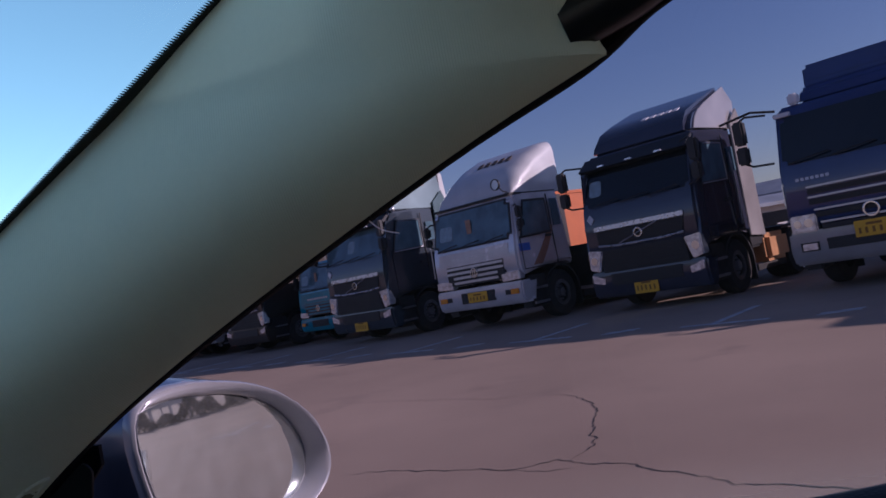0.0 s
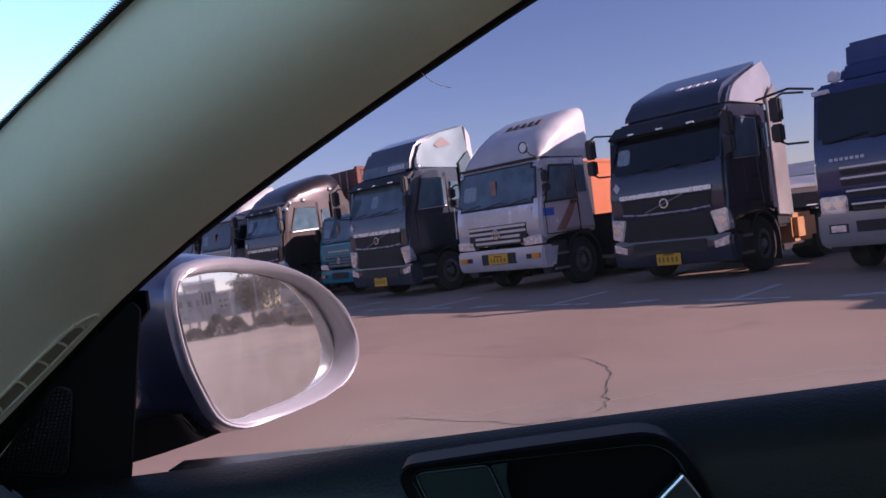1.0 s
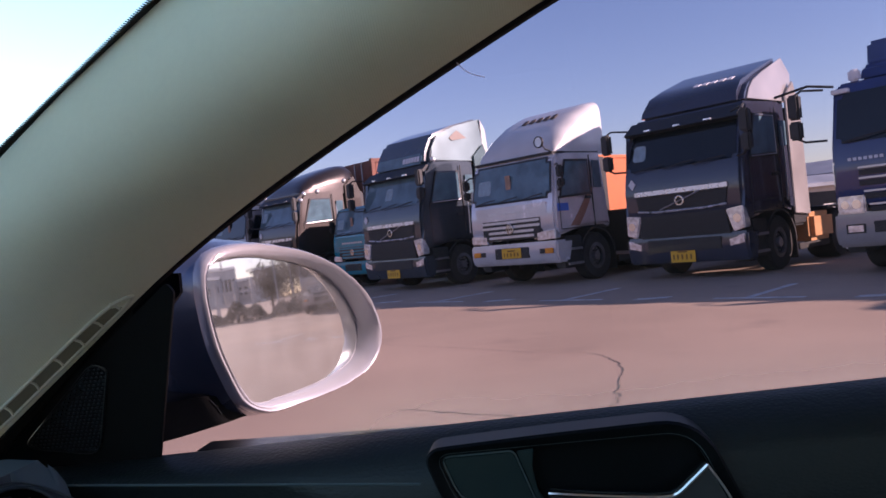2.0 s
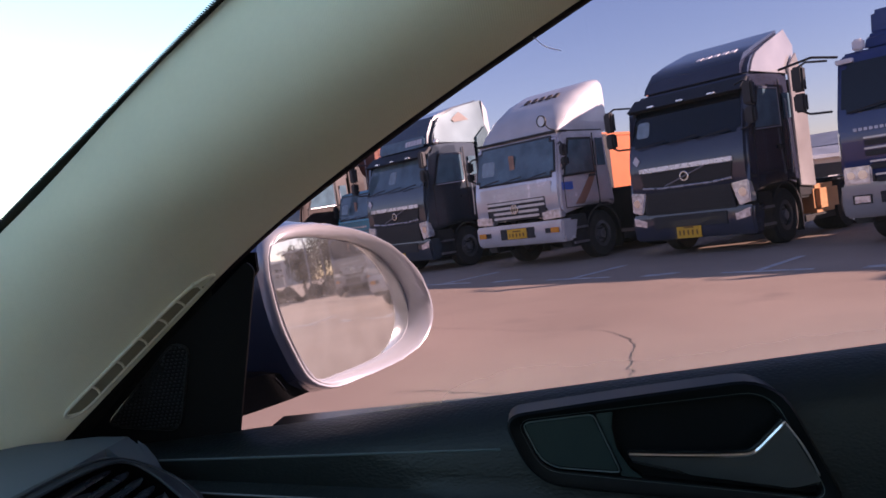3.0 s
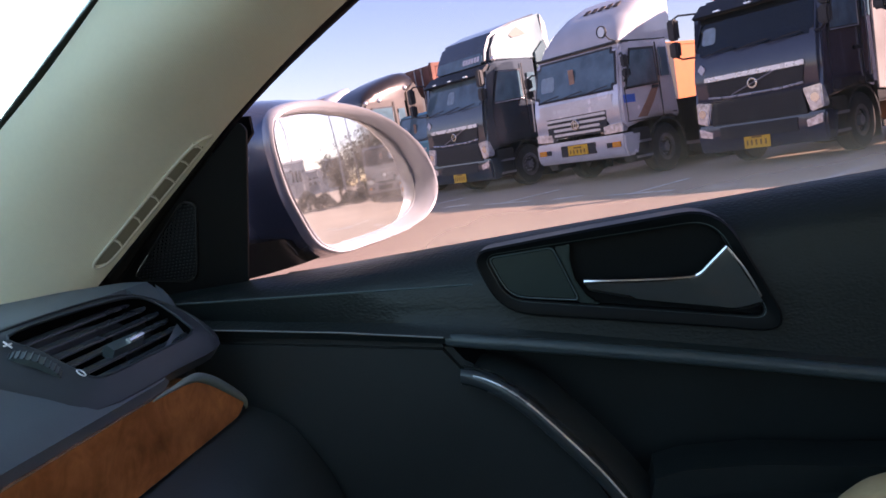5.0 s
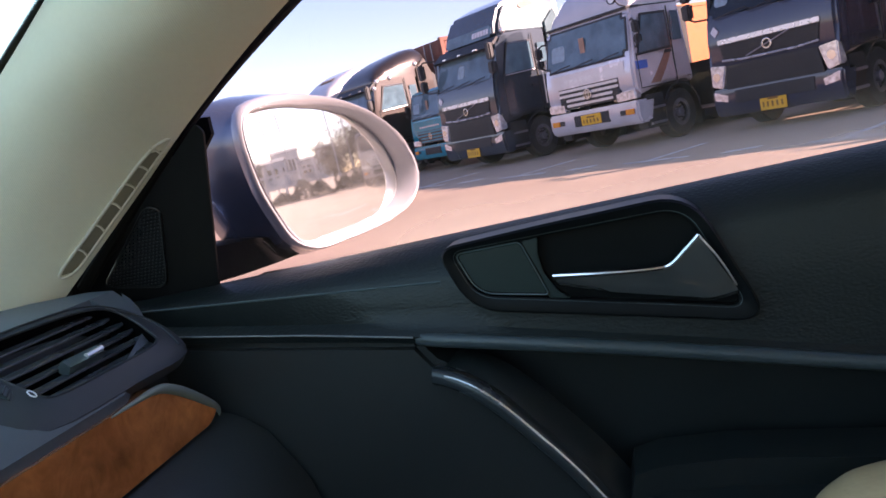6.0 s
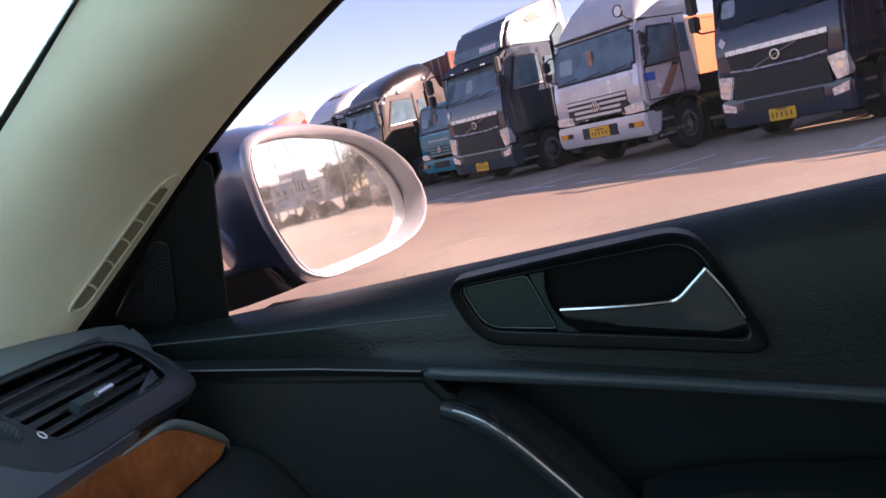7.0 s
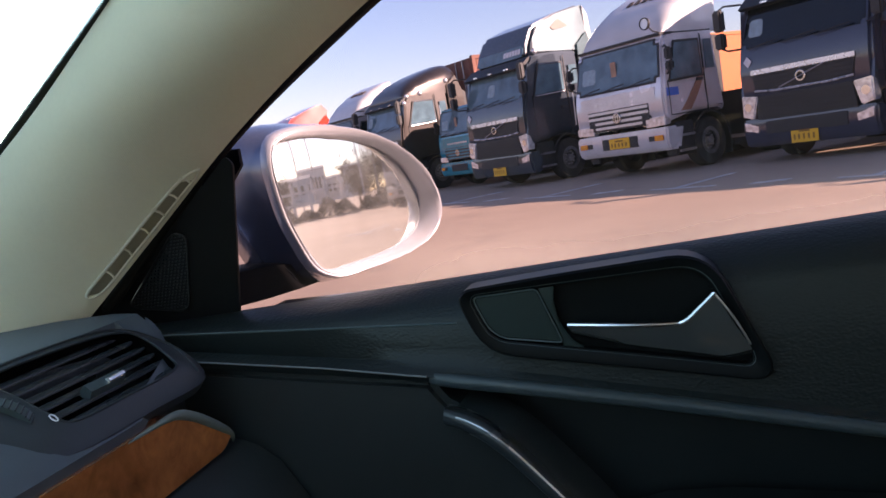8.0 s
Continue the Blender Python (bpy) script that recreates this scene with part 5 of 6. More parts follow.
cp("panel_ridge", tube(curve_through([(0.6965, -0.188, 0.9940), (0.6935, -0.205, 0.9910), (0.6920, -0.253, 0.9830), (0.6920, -0.351, 0.9645), (0.6920, -0.420, 0.9505), (0.6920, -0.502, 0.9335), (0.692, -0.70, 0.8935), (0.692, -0.95, 0.8425)], 6), 0.0055, 14), "ridge", None, "rounded leathery ridge, highlight put into its paler skin", True)
# pull grip: a satin strip sweeping down from the seam
grip_line = curve_through([(0.684, -0.196, 0.966), (0.676, -0.215, 0.962), (0.671, -0.236, 0.950), (0.670, -0.262, 0.922), (0.670, -0.300, 0.872), (0.672, -0.345, 0.79), (0.68, -0.38, 0.70)], 6)


def build_grip():
    rings = []
    for i, p in enumerate(grip_line):
        d = (grip_line[min(i + 1, len(grip_line) - 1)] - grip_line[max(i - 1, 0)]).normalized()
        n = Vector((0, d.z, -d.y))
        n = n if n.z < 0 or n.y > 0 else -n
        w = 0.0072 - 0.0025 * i / len(grip_line)
        rings.append([p + n * (w * math.cos(a)) + Vector((0.003 - 0.006 * math.sin(a) if math.sin(a) > 0 else 0.003 - 0.02 * math.sin(a), 0, 0)) for a in (2 * math.pi * k / 14 for k in range(14))])
    g = cp("pull_grip", skin(rings), "gripsatin", None, "satin dark grey grip strip", True)
    # Specular line on the grip, built as a bright strand.
    cp("grip_line", tube([p + Vector((-0.0030, -0.0030, 0.0030)) for p in grip_line[3:]], 0.0009, 6), "brightmetal", g, "bright metal strand standing for the grip's edge highlight")
    rings = []
    for i, p in enumerate(grip_line):
        rings.append([p + Vector((0.006, -0.003, 0)), p + Vector((0.020, -0.010, 0.003)), p + Vector((0.05, -0.016, 0.003)), p + Vector((0.06, -0.002, 0))])
    cp("grip_inner", skin(rings), "smooth", g, "black inner side of the grip", True)


build_grip()

# door handle set: bezel, lock plate, divider, cavity, lever
def round_poly(poly, steps=5):
    """Rounds the corners of a polygon given with radii."""
    out = []
    n = len(poly)
    for i in range(n):
        p = Vector(poly[i][:2])
        a, b = Vector(poly[i - 1][:2]) - p, Vector(poly[(i + 1) % n][:2]) - p
        r = min(poly[i][2], a.length * 0.48, b.length * 0.48)
        p0, p1 = p + a.normalized() * r, p + b.normalized() * r
        for k in range(steps + 1):
            t = k / steps
            out.append(((1 - t) ** 2 * p0 + 2 * t * (1 - t) * p + t * t * p1)[:])
    return out


def shrink(poly, d):
    c = Vector((sum(p[0] for p in poly) / len(poly), sum(p[1] for p in poly) / len(poly)))
    out = []
    n = len(poly)
    for i in range(n):
        a, p, b = Vector(poly[i - 1]), Vector(poly[i]), Vector(poly[(i + 1) % n])
        t = (b - a).normalized()
        m = Vector((-t.y, t.x))
        if m.dot(c - p) < 0:
            m = -m
        out.append((p + m * d)[:])
    return out


def build_handle():
    outer = round_poly([(-0.2195, 1.0575, 0.012), (-0.296, 1.0622, 0.03), (-0.397, 1.0665, 0.026), (-0.434, 0.975, 0.020), (-0.382, 0.9855, 0.02), (-0.236, 1.0125, 0.022)], 7)
    outer = shrink(outer, -0.0025)
    inner = round_poly([(-0.2285, 1.0545, 0.008), (-0.292, 1.0565, 0.03), (-0.3925, 1.0590, 0.018), (-0.4225, 0.9855, 0.012), (-0.384, 0.9935, 0.02), (-0.2405, 1.0210, 0.014)], 7)
    step = shrink(inner, -0.0016)
    bm = bmesh.new()
    loops = [[bm.verts.new((x, *p)) for p in poly] for x, poly in ((0.715, outer), (0.6905, outer), (0.6885, shrink(outer, 0.0016)), (0.6893, step), (0.6905, inner), (0.730, inner))]
    k = len(outer)
    for a, b in zip(loops, loops[1:]):
        for q in range(k):
            r = (q + 1) % k
            bm.faces.new((a[q], a[r], b[r], b[q]))
    bez = cp("handle_bezel", bm, "bezel", door, "satin black bezel", True)
    # Lighter strand painted in for the lit bevel of the bezel.
    cp("bezel_edge", tube([(0.6898, *p) for p in step + step[:1]], 0.0005, 5), "plateb", bez, "thin inner edge, its highlight put into a lighter strand", True)
    # Plate ahead of the uncut panel; its black stands for the cavity's shade.
    cp("handle_cavity", prism(shrink(inner, -0.0005), 0, 0.6985, 0.7025), "bezel", bez, "shallow black plate, cavity shade put into its colour")
    lock = round_poly([(-0.2300, 1.0535, 0.006), (-0.2785, 1.0550, 0.004), (-0.2925, 1.0135, 0.004), (-0.2415, 1.0220, 0.014)], 6)
    rings = [[(x, *p) for p in poly] for x, poly in ((0.714, lock), (0.6935, lock), (0.6916, shrink(lock, 0.0012)))]
    cp("lock_plate", skin(rings), "lockplate", bez, "satin grey-green switch plate", True)
    # Plate outline lightened to show its edge highlight.
    cp("plate_edge", tube([(0.6916, *p) for p in lock + lock[:1]], 0.0006, 5), "plateb", bez, smooth=True)
    div = [(-0.2800, 1.0552), (-0.2920, 1.0557), (-0.2895, 1.045), (-0.2915, 1.030), (-0.2990, 1.0155), (-0.3075, 1.0085), (-0.2915, 1.0115), (-0.2935, 1.0150)]
    cp("divider", prism(div, 0, 0.6902, 0.722, 0.0008), "lockplate", bez, "grey divider", True)
    # lever: a tongue with a bright upper edge that flares into a rounded wedge
    top = curve_through([(-0.2985, 1.0285, 0), (-0.337, 1.0247, 0), (-0.366, 1.0228, 0), (-0.3775, 1.0240, 0), (-0.388, 1.0320, 0), (-0.3985, 1.0408, 0)], 6)
    low = curve_through([(-0.3015, 1.0185, 0), (-0.335, 1.0085, 0), (-0.370, 1.0005, 0), (-0.388, 0.9965, 0), (-0.402, 0.9930, 0), (-0.4205, 0.9950, 0)], 6)
    rings = []
    for t, dx in ((0.0, 0.010), (0.0, 0.0006), (0.05, 0.0), (0.35, 0.0012), (0.7, 0.0045), (0.93, 0.008), (1.0, 0.014)):
        ring = []
        for i, (p, q) in enumerate(zip(top, low)):
            f = i / (len(top) - 1)
            c = p.lerp(q, t)
            ring.append((0.6825 + dx * (1.0 - 0.35 * f) - 0.002 * math.sin(math.pi * f), c.x, c.y))
        rings.append(ring)
    lv = cp("door_lever", thick(skin(rings, closed=False), 0.003), "gloss", bez, "dark gloss lever with bright edge", True)
    cp("lever_edge", tube([(0.6822 - 0.002 * math.sin(math.pi * i / (len(top) - 1)), p.x, p.y) for i, p in enumerate(top)], 0.0016, 8), "chrome", lv, "chrome edge", True)
    side = curve_through([(0.6826, -0.3985, 1.0408), (0.684, -0.4085, 1.024), (0.688, -0.4165, 1.006), (0.693, -0.4207, 0.995)], 5)
    cp("lever_edge", tube(side, 0.0008, 6), "satin", lv, smooth=True)
    curl = curve_through([(0.700, -0.368, 1.026), (0.702, -0.374, 1.034), (0.702, -0.385, 1.041), (0.700, -0.394, 1.043), (0.692, -0.3985, 1.0405)], 6)
    rings = [[p, p + Vector((0.020, 0.001, 0.003)), p + Vector((0.022, -0.004, -0.004)), p + Vector((0.002, -0.003, -0.004))] for p in curl]
    cp("lever_web", skin(rings), "gloss", lv, "dark web behind the lever", True)


build_handle()


# sail panel with its small loudspeaker grille
def build_sail(s=1):
    tri = round_poly([(0.140, 1.056, 0.004), (-0.050, 1.187, 0.004), (-0.054, 1.180, 0.003), (-0.004, 1.046, 0.004)])
    def lean(c):
        return (s * (c[0] - 0.36 * (c[2] - 1.055)), c[1], c[2])
    sail = cp("sail_panel", prism(tri, 0, 0.742, 0.7450, 0.001, lean), "sail", door, "matt black sail panel", True)
    if s < 0:
        return
    mesh = round_poly([(0.100, 1.070, 0.012), (0.024, 1.132, 0.008), (0.012, 1.128, 0.006), (0.040, 1.060, 0.012)])
    loop = [lean((0.7412, *p)) for p in mesh]
    g = cp("speaker_rim", tube(loop + loop[:1], 0.0010, 6), "trim", sail, smooth=True)
    bm = None
    for i in range(24):
        for j in range(24):
            y, z = 0.012 + i * 0.0036 + (j % 2) * 0.0018, 1.062 + j * 0.0030
            inside = False
            q = mesh[-1]
            for p in mesh:
                if (p[1] > z) != (q[1] > z) and y < (q[0] - p[0]) * (z - p[1]) / (q[1] - p[1]) + p[0]:
                    inside = not inside
                q = p
            if inside:
                c = lean((0.7414, y, z))
                bm = box(c[0] - 0.0005, c[0] + 0.0005, y - 0.0009, y + 0.0009, z - 0.0007, z + 0.0007, bm=bm)
    tagged(cp("speaker_mesh", bm, "slat", sail, "fine black loudspeaker mesh"), kind="stuff")


build_sail(1)
build_sail(-1)


# door glass, leaning in towards the roof
def glass_x(z):
    return 0.762 - 0.40 * (z - 1.05)


def build_glass(s, u0, u1, name, mat="windscreen"):
    bm = bmesh.new()
    if name == "front":
        edge = [(0.03, 1.04), (0.0, 1.10), (-0.020, 1.21), (-0.148, 1.280), (-0.308, 1.358), (-0.41, 1.40), (-0.55, 1.44), (u1, 1.445), (u1, 1.04)]
    else:
        edge = [(u0, 1.04), (u0, 1.445), (u1 + 0.25, 1.43), (u1, 1.25), (u1, 1.04)]
    bm.faces.new([bm.verts.new((s * glass_x(z), u, z)) for u, z in edge])
    ob = cp("door_window", bm, mat, None, "tinted dusty door glass, closed" if mat == "doorglass" else "clear door glass")
    ob.visible_shadow = mat != "windscreen"


build_glass(1, -0.01, -1.02, "front", "doorglass")
build_glass(-1, -0.01, -1.02, "front", "tinted")
build_glass(1, -1.12, -1.95, "rear", "tinted")
build_glass(-1, -1.12, -1.95, "rear", "tinted")
cp("glass_scratch", tube(curve_through([(glass_x(1.3038) - 0.0015, -0.2697, 1.3038), (glass_x(1.2986) - 0.0015, -0.2745, 1.2986), (glass_x(1.2957) - 0.0015, -0.2797, 1.2957), (glass_x(1.2937) - 0.0015, -0.2856, 1.2937)], 4), 0.0003, 5), "scratch", None, "short pale scratch on the glass")


# ---- wing mirror ----
MC, E1, E2, EN = Vector((0.93, -0.07, 1.13)), Vector((0.808, -0.589, 0)), Vector((0, 0, 1)), Vector((-0.589, -0.808, 0))
OPENING = [(-0.098, 0.0726), (-0.080, 0.0795), (-0.0605, 0.0812), (-0.0335, 0.0791), (0.0127, 0.0678), (0.0525, 0.048), (0.084, 0.019), (0.0990, -0.0147), (0.0976, -0.039),
           (0.082, -0.0585), (0.0512, -0.0708), (0.010, -0.077), (-0.0133, -0.0785), (-0.040, -0.0805), (-0.0576, -0.0772), (-0.078, -0.064), (-0.0918, -0.0340), (-0.1018, -0.002), (-0.1064, 0.034), (-0.1055, 0.056)]
PANE = [(-0.1012, 0.0612), (-0.086, 0.0675), (-0.065, 0.0685), (-0.033, 0.0655), (0.0085, 0.0567), (0.042, 0.0425), (0.0675, 0.0215), (0.0835, -0.0055), (0.0848, -0.027),
        (0.0752, -0.0475), (0.0445, -0.0608), (0.002, -0.0662), (-0.036, -0.0683), (-0.062, -0.0680), (-0.0765, -0.0500), (-0.0895, -0.0245), (-0.0990, 0.010), (-0.1025, 0.040)]
PANE_TURN = Matrix.Translation(MC - EN * 0.0105) @ Matrix.Rotation(radians(-1.2), 4, E1) @ Matrix.Rotation(radians(7.0), 4, "Z")


def polar(outline, n=72):
    """The outline met by n rays from its middle, so that two outlines can be bridged."""
    line = curve_through([(x + 0.006, y, 0) for x, y in outline], 8, True)
    out = []
    for k in range(n):
        a = 2 * math.pi * k / n
        d = Vector((math.cos(a), math.sin(a), 0))
        best = min(range(len(line)), key=lambda i: (line[i].normalized() - d).length)
        span = [line[best - 1], line[best], line[(best + 1) % len(line)]]
        w = [1 / ((p.normalized() - d).length + 1e-4) for p in span]
        r = sum(p.length * q for p, q in zip(span, w)) / sum(w)
        out.append((d.x * r - 0.006, d.y * r))
    return out


RIM_LINE, PANE_LINE = polar(OPENING), polar(PANE)


def rim_ring(scale, depth, shift=(0.0, 0.0)):
    return [MC + E1 * (x * scale + shift[0]) + E2 * (y * scale + shift[1]) - EN * depth for x, y in RIM_LINE]


def pane_ring(scale, depth=0.0):
    return [PANE_TURN @ (E1 * (x * scale) + E2 * (y * scale) - EN * depth) for x, y in PANE_LINE]


def build_mirror():
    shell = [rim_ring(1.000, 0.001), rim_ring(1.012, 0.008), rim_ring(1.05, 0.025, (-0.004, 0.0)), rim_ring(1.09, 0.05, (-0.012, 0.002)),
             rim_ring(1.05, 0.085, (-0.024, 0.004)), rim_ring(0.88, 0.112, (-0.030, 0.006)), rim_ring(0.5, 0.130, (-0.030, 0.006))]
    bm = skin(shell, caps=False)
    bm.verts.ensure_lookup_table()
    bm.faces.new([bm.verts[i] for i in range(len(bm.verts) - len(shell[0]), len(bm.verts))])
    wm = cp("wing_mirror", bm, "housing_shade_paint", None, "wing mirror housing, shaded silver put into blue-grey paint", True)
    # rounded lip that funnels in to the glass
    a, b = rim_ring(0.965, -0.0025), pane_ring(1.012, -0.0005)
    funnel = [[p.lerp(q, t) + EN * (0.0025 * math.sin(math.pi * t)) for p, q in zip(a, b)] for t in (0.25, 0.5, 0.75, 1.0)]
    lip = [rim_ring(1.022, 0.016), rim_ring(1.021, 0.010), rim_ring(1.017, 0.005), rim_ring(1.009, 0.0012), rim_ring(0.998, -0.0016), rim_ring(0.984, -0.0032), rim_ring(0.965, -0.0025)] + funnel + [pane_ring(1.012, 0.010)]
    cp("mirror_rim", skin(lip, caps=False), "rim_paint", wm, "pale silver rim", True)
    # slightly domed glass
    R = 2.0
    rings = []
    for k in range(0, 9):
        f = max(k / 8, 0.02)
        rings.append([PANE_TURN @ (E1 * (x * f) + E2 * (y * f) - EN * ((x * x + y * y) * f * f / (2 * R))) for x, y in PANE_LINE])
    gl = skin(rings, caps=False)
    gl.verts.ensure_lookup_table()
    gl.faces.new([gl.verts[i] for i in range(len(PANE_LINE))])
    cp("mirror_pane", gl, "mirror", wm, "domed mirror glass", True)
    edge = pane_ring(1.004, 0.003)
    cp("pane_edge", tube(edge + edge[:1], 0.0011, 6), "steel", wm, smooth=True)
    # foot: a flat arm from the door to the housing's underside
    face = curve_through([(-0.225, -0.046, 0), (-0.142, -0.050, 0), (-0.100, -0.053, 0), (-0.062, -0.066, 0), (-0.046, -0.0795, 0), (-0.072, -0.0838, 0), (-0.100, -0.0855, 0), (-0.143, -0.0865, 0), (-0.225, -0.084, 0)], 5)
    rings = []
    for depth, grow in ((0.022, 0.90), (0.028, 0.98), (0.036, 1.0), (0.080, 1.0), (0.088, 0.9)):
        rings.append([MC + E1 * p.x + E2 * (-0.068 + (p.y + 0.068) * grow) - EN * depth for p in face])
    cp("mirror_foot", skin(rings), "foot", wm, "black plastic mirror foot", True)
    line = [MC + E1 * x + E2 * y - EN * 0.0205 for x, y in ((-0.098, -0.0585), (-0.092, -0.066), (-0.088, -0.073))]
    cp("foot_joint", tube(line, 0.0006, 5), "slat", wm)


build_mirror()


# ---- dashboard ----
def vent_z(u):
    return 1.031 + 0.84 * u


def build_dash():
    # upper pad: from the screen's foot back to the lip over the wood strip
    rings = []
    for w in [-0.70 + 0.0585 * k for k in range(20)] + [0.44, 0.485, 0.512, 0.514, 0.58, 0.655, 0.657, 0.670, 0.684]:
        dip = 1.0 if 0.513 < w < 0.656 else 0.0
        end = max(0.0, (w - 0.56) / 0.124)
        lip = -0.015 + 0.048 * end ** 3
        prof = [(0.52, 1.02), (0.42, 1.058), (0.28, 1.070), (0.14, 1.0735), (0.075, 1.0745), (0.052, 1.0725), (0.045 + 0.004 * dip, 1.066 - 0.04 * dip)]
        prof += [(max(lip, -0.015) + 0.012, vent_z(max(lip, -0.015) + 0.012) + 0.0005 - 0.034 * dip), (max(lip, -0.015) + 0.006, vent_z(max(lip, -0.015) + 0.006) + 0.0005), (max(lip, -0.015), vent_z(max(lip, -0.015)) - 0.003), (max(lip, -0.015) + 0.002, vent_z(max(lip, -0.015)) - 0.012), (0.03, 1.0), (0.52, 0.96)]
        rings.append([(w, u, z) for u, z in prof])
    return rings


def vent_point(w, u, up=0.0):
    n = Vector((0, -0.643, 0.766))
    return Vector((w, u, vent_z(u))) + n * up


def shrink3(loop, d):
    return [Vector((*p, 0)) for p in shrink([(q.x, q.y) for q in loop], d)]


def build_dash_parts():
    pad_rings = build_dash()
    pad = cp("dash_pad", skin(pad_rings), "dash", None, "dark grained dashboard pad", True)
    # vent frame: a raised surround following the housing's rounded end
    outer = curve_through([(w, u, 0) for w, u in ((0.470, 0.050), (0.560, 0.052), (0.632, 0.049), (0.660, 0.038), (0.676, 0.012), (0.664, -0.014), (0.60, -0.015), (0.515, -0.013), (0.492, 0.006), (0.474, 0.030))], 4, True)
    hole = curve_through([(w, u, 0) for w, u in ((0.515, 0.0425), (0.572, 0.0435), (0.632, 0.0400), (0.650, 0.0300), (0.650, 0.008), (0.640, -0.0015), (0.585, -0.002), (0.535, -0.001), (0.526, 0.008), (0.520, 0.028))], 4, True)
    rings = [[vent_point(p.x, p.y, h) for p in loop] for loop, h in ((outer, -0.010), (outer, -0.0008), (shrink3(outer, 0.004), 0.0022), (hole, 0.0052), (hole, -0.004), (hole, -0.03))]
    vent = cp("air_vent", skin(rings, caps=False), "ventframe", None, "dark grey air vent with slanting slats", True)
    # Floor and well near black, standing for the shade between the slats.
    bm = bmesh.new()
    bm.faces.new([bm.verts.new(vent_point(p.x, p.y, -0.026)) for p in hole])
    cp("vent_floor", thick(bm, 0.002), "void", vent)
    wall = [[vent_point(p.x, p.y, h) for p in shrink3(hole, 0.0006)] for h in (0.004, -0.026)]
    cp("vent_well", skin(wall, caps=False), "void", vent, "well of the vent, shade put into its near-black", True)
    ring = [vent_point(p.x, p.y, 0.0050) for p in hole]
    cp("vent_bead", tube(ring + ring[:1], 0.0010, 6), "ventframe", vent, smooth=True)
    groove = curve_through([vent_point(w, u, 0.0030) for w, u in ((0.492, 0.0475), (0.560, 0.0485), (0.626, 0.0460), (0.655, 0.0350), (0.668, 0.012), (0.660, -0.009))], 5)
    cp("vent_bead", tube(groove, 0.0009, 6), "ventframe", vent, smooth=True)
    n = Vector((0, -0.643, 0.766))
    for k in range(6):
        u = 0.0022 + k * 0.0073
        a = Vector((0.5245 - u * 0.50, u, vent_z(u)))
        b = Vector((0.651 - (0.004 if k > 3 else 0) - max(0, k - 4) * 0.006, u + 0.001, vent_z(u + 0.001)))
        across = Vector((0, 0.766, 0.643))
        lean = (across * 0.93 - n * 0.36).normalized()
        up = lean.cross(Vector((1, 0, 0))) * -1
        ring = []
        for p, full in ((a, 1.0), (a.lerp(b, 0.94), 1.0), (b, 0.35)):
            c = p - n * 0.0022
            ring.append([c + lean * (0.0034 * full * math.cos(g)) + up * (0.0015 * math.sin(g)) for g in (2 * math.pi * q / 10 for q in range(10))])
        cp("vent_slat", skin(ring), "slat", vent, smooth=True)
    # slider on the middle slat
    kc = vent_point(0.5830, 0.0125, 0.003)
    d = Vector((1, 0, 0))
    v = Vector((0, 0.766, 0.643))
    nn = n
    body = [[kc + d * a + v * b + nn * c for b, c in ((-0.0050, -0.006), (0.0050, -0.006), (0.0036, 0.0026), (-0.0036, 0.0026))] for a in (-0.018, -0.005, 0.010, 0.017)]
    bm = skin(body)
    soften(bm, 0.0012)
    kn = cp("vent_slider", bm, "plateb", vent, "grey slider with bright tip", True)
    cp("slider_tip", tube([kc + d * 0.0 + nn * 0.0030 - v * 0.0015, kc + d * 0.017 + nn * 0.0030 - v * 0.0008], 0.0021, 8), "brightmetal", kn, smooth=True)
    # thumb wheel, ribbed
    wc = vent_point(0.5090, 0.0215, 0.0005)
    ax = Vector((0.86, 0.39, 0.33)).normalized()
    rings = []
    e = Vector((-0.42, 0.70, 0.58)).normalized()
    for k in range(15):
        a = math.pi * (k / 14) - math.pi / 2
        c = wc + e * (0.017 * math.sin(a)) + n * (0.008 * math.cos(a))
        rings.append([c - ax * 0.004, c + ax * 0.004, c + ax * 0.004 - n * 0.004, c - ax * 0.004 - n * 0.004])
    tw = cp("thumb_wheel", skin(rings), "plateb", vent, "ribbed thumb wheel", True)
    for k in range(1, 14):
        a = math.pi * (k / 14) - math.pi / 2
        c = wc + e * (0.017 * math.sin(a)) + n * (0.0085 * math.cos(a))
        cp("rib", tube([c - ax * 0.004, c + ax * 0.004], 0.0006, 5), "slat", tw)
    # the printed 0 and open-vent sign
    def zero(w, u, r):
        pts = [vent_point(w + math.cos(a) * r * 0.75, u + math.sin(a) * r, 0.0068) for a in (2 * math.pi * k / 16 for k in range(17))]
        return tube(pts, 0.0005, 5)
    cp("marking", zero(0.5235, 0.0055, 0.0024), "pale", vent, "white printed 0")
    bm = tube([vent_point(0.503, 0.0365, 0.0068), vent_point(0.509, 0.0365, 0.0068)], 0.0006, 5)
    tube([vent_point(0.506, 0.034, 0.0068), vent_point(0.506, 0.039, 0.0068)], 0.0006, 5, bm=bm)
    cp("marking", bm, "pale", vent, "small white printed sign")
    # wood strip below the lip, rounded end with a grey bead
    strip = round_poly([(-0.2, 1.0085, 0.002), (0.622, 1.0085, 0.02), (0.684, 0.967, 0.012), (0.668, 0.9575, 0.008), (-0.2, 0.9545, 0.002)])
    def bow(c):
        return (c[0], c[1] + max(0, c[0] - 0.45) * 0.03, c[2])
    wood = cp("wood_strip", prism(strip, 1, -0.022, 0.02, 0.0, bow), "burl", None, "glossy burl wood strip", True)
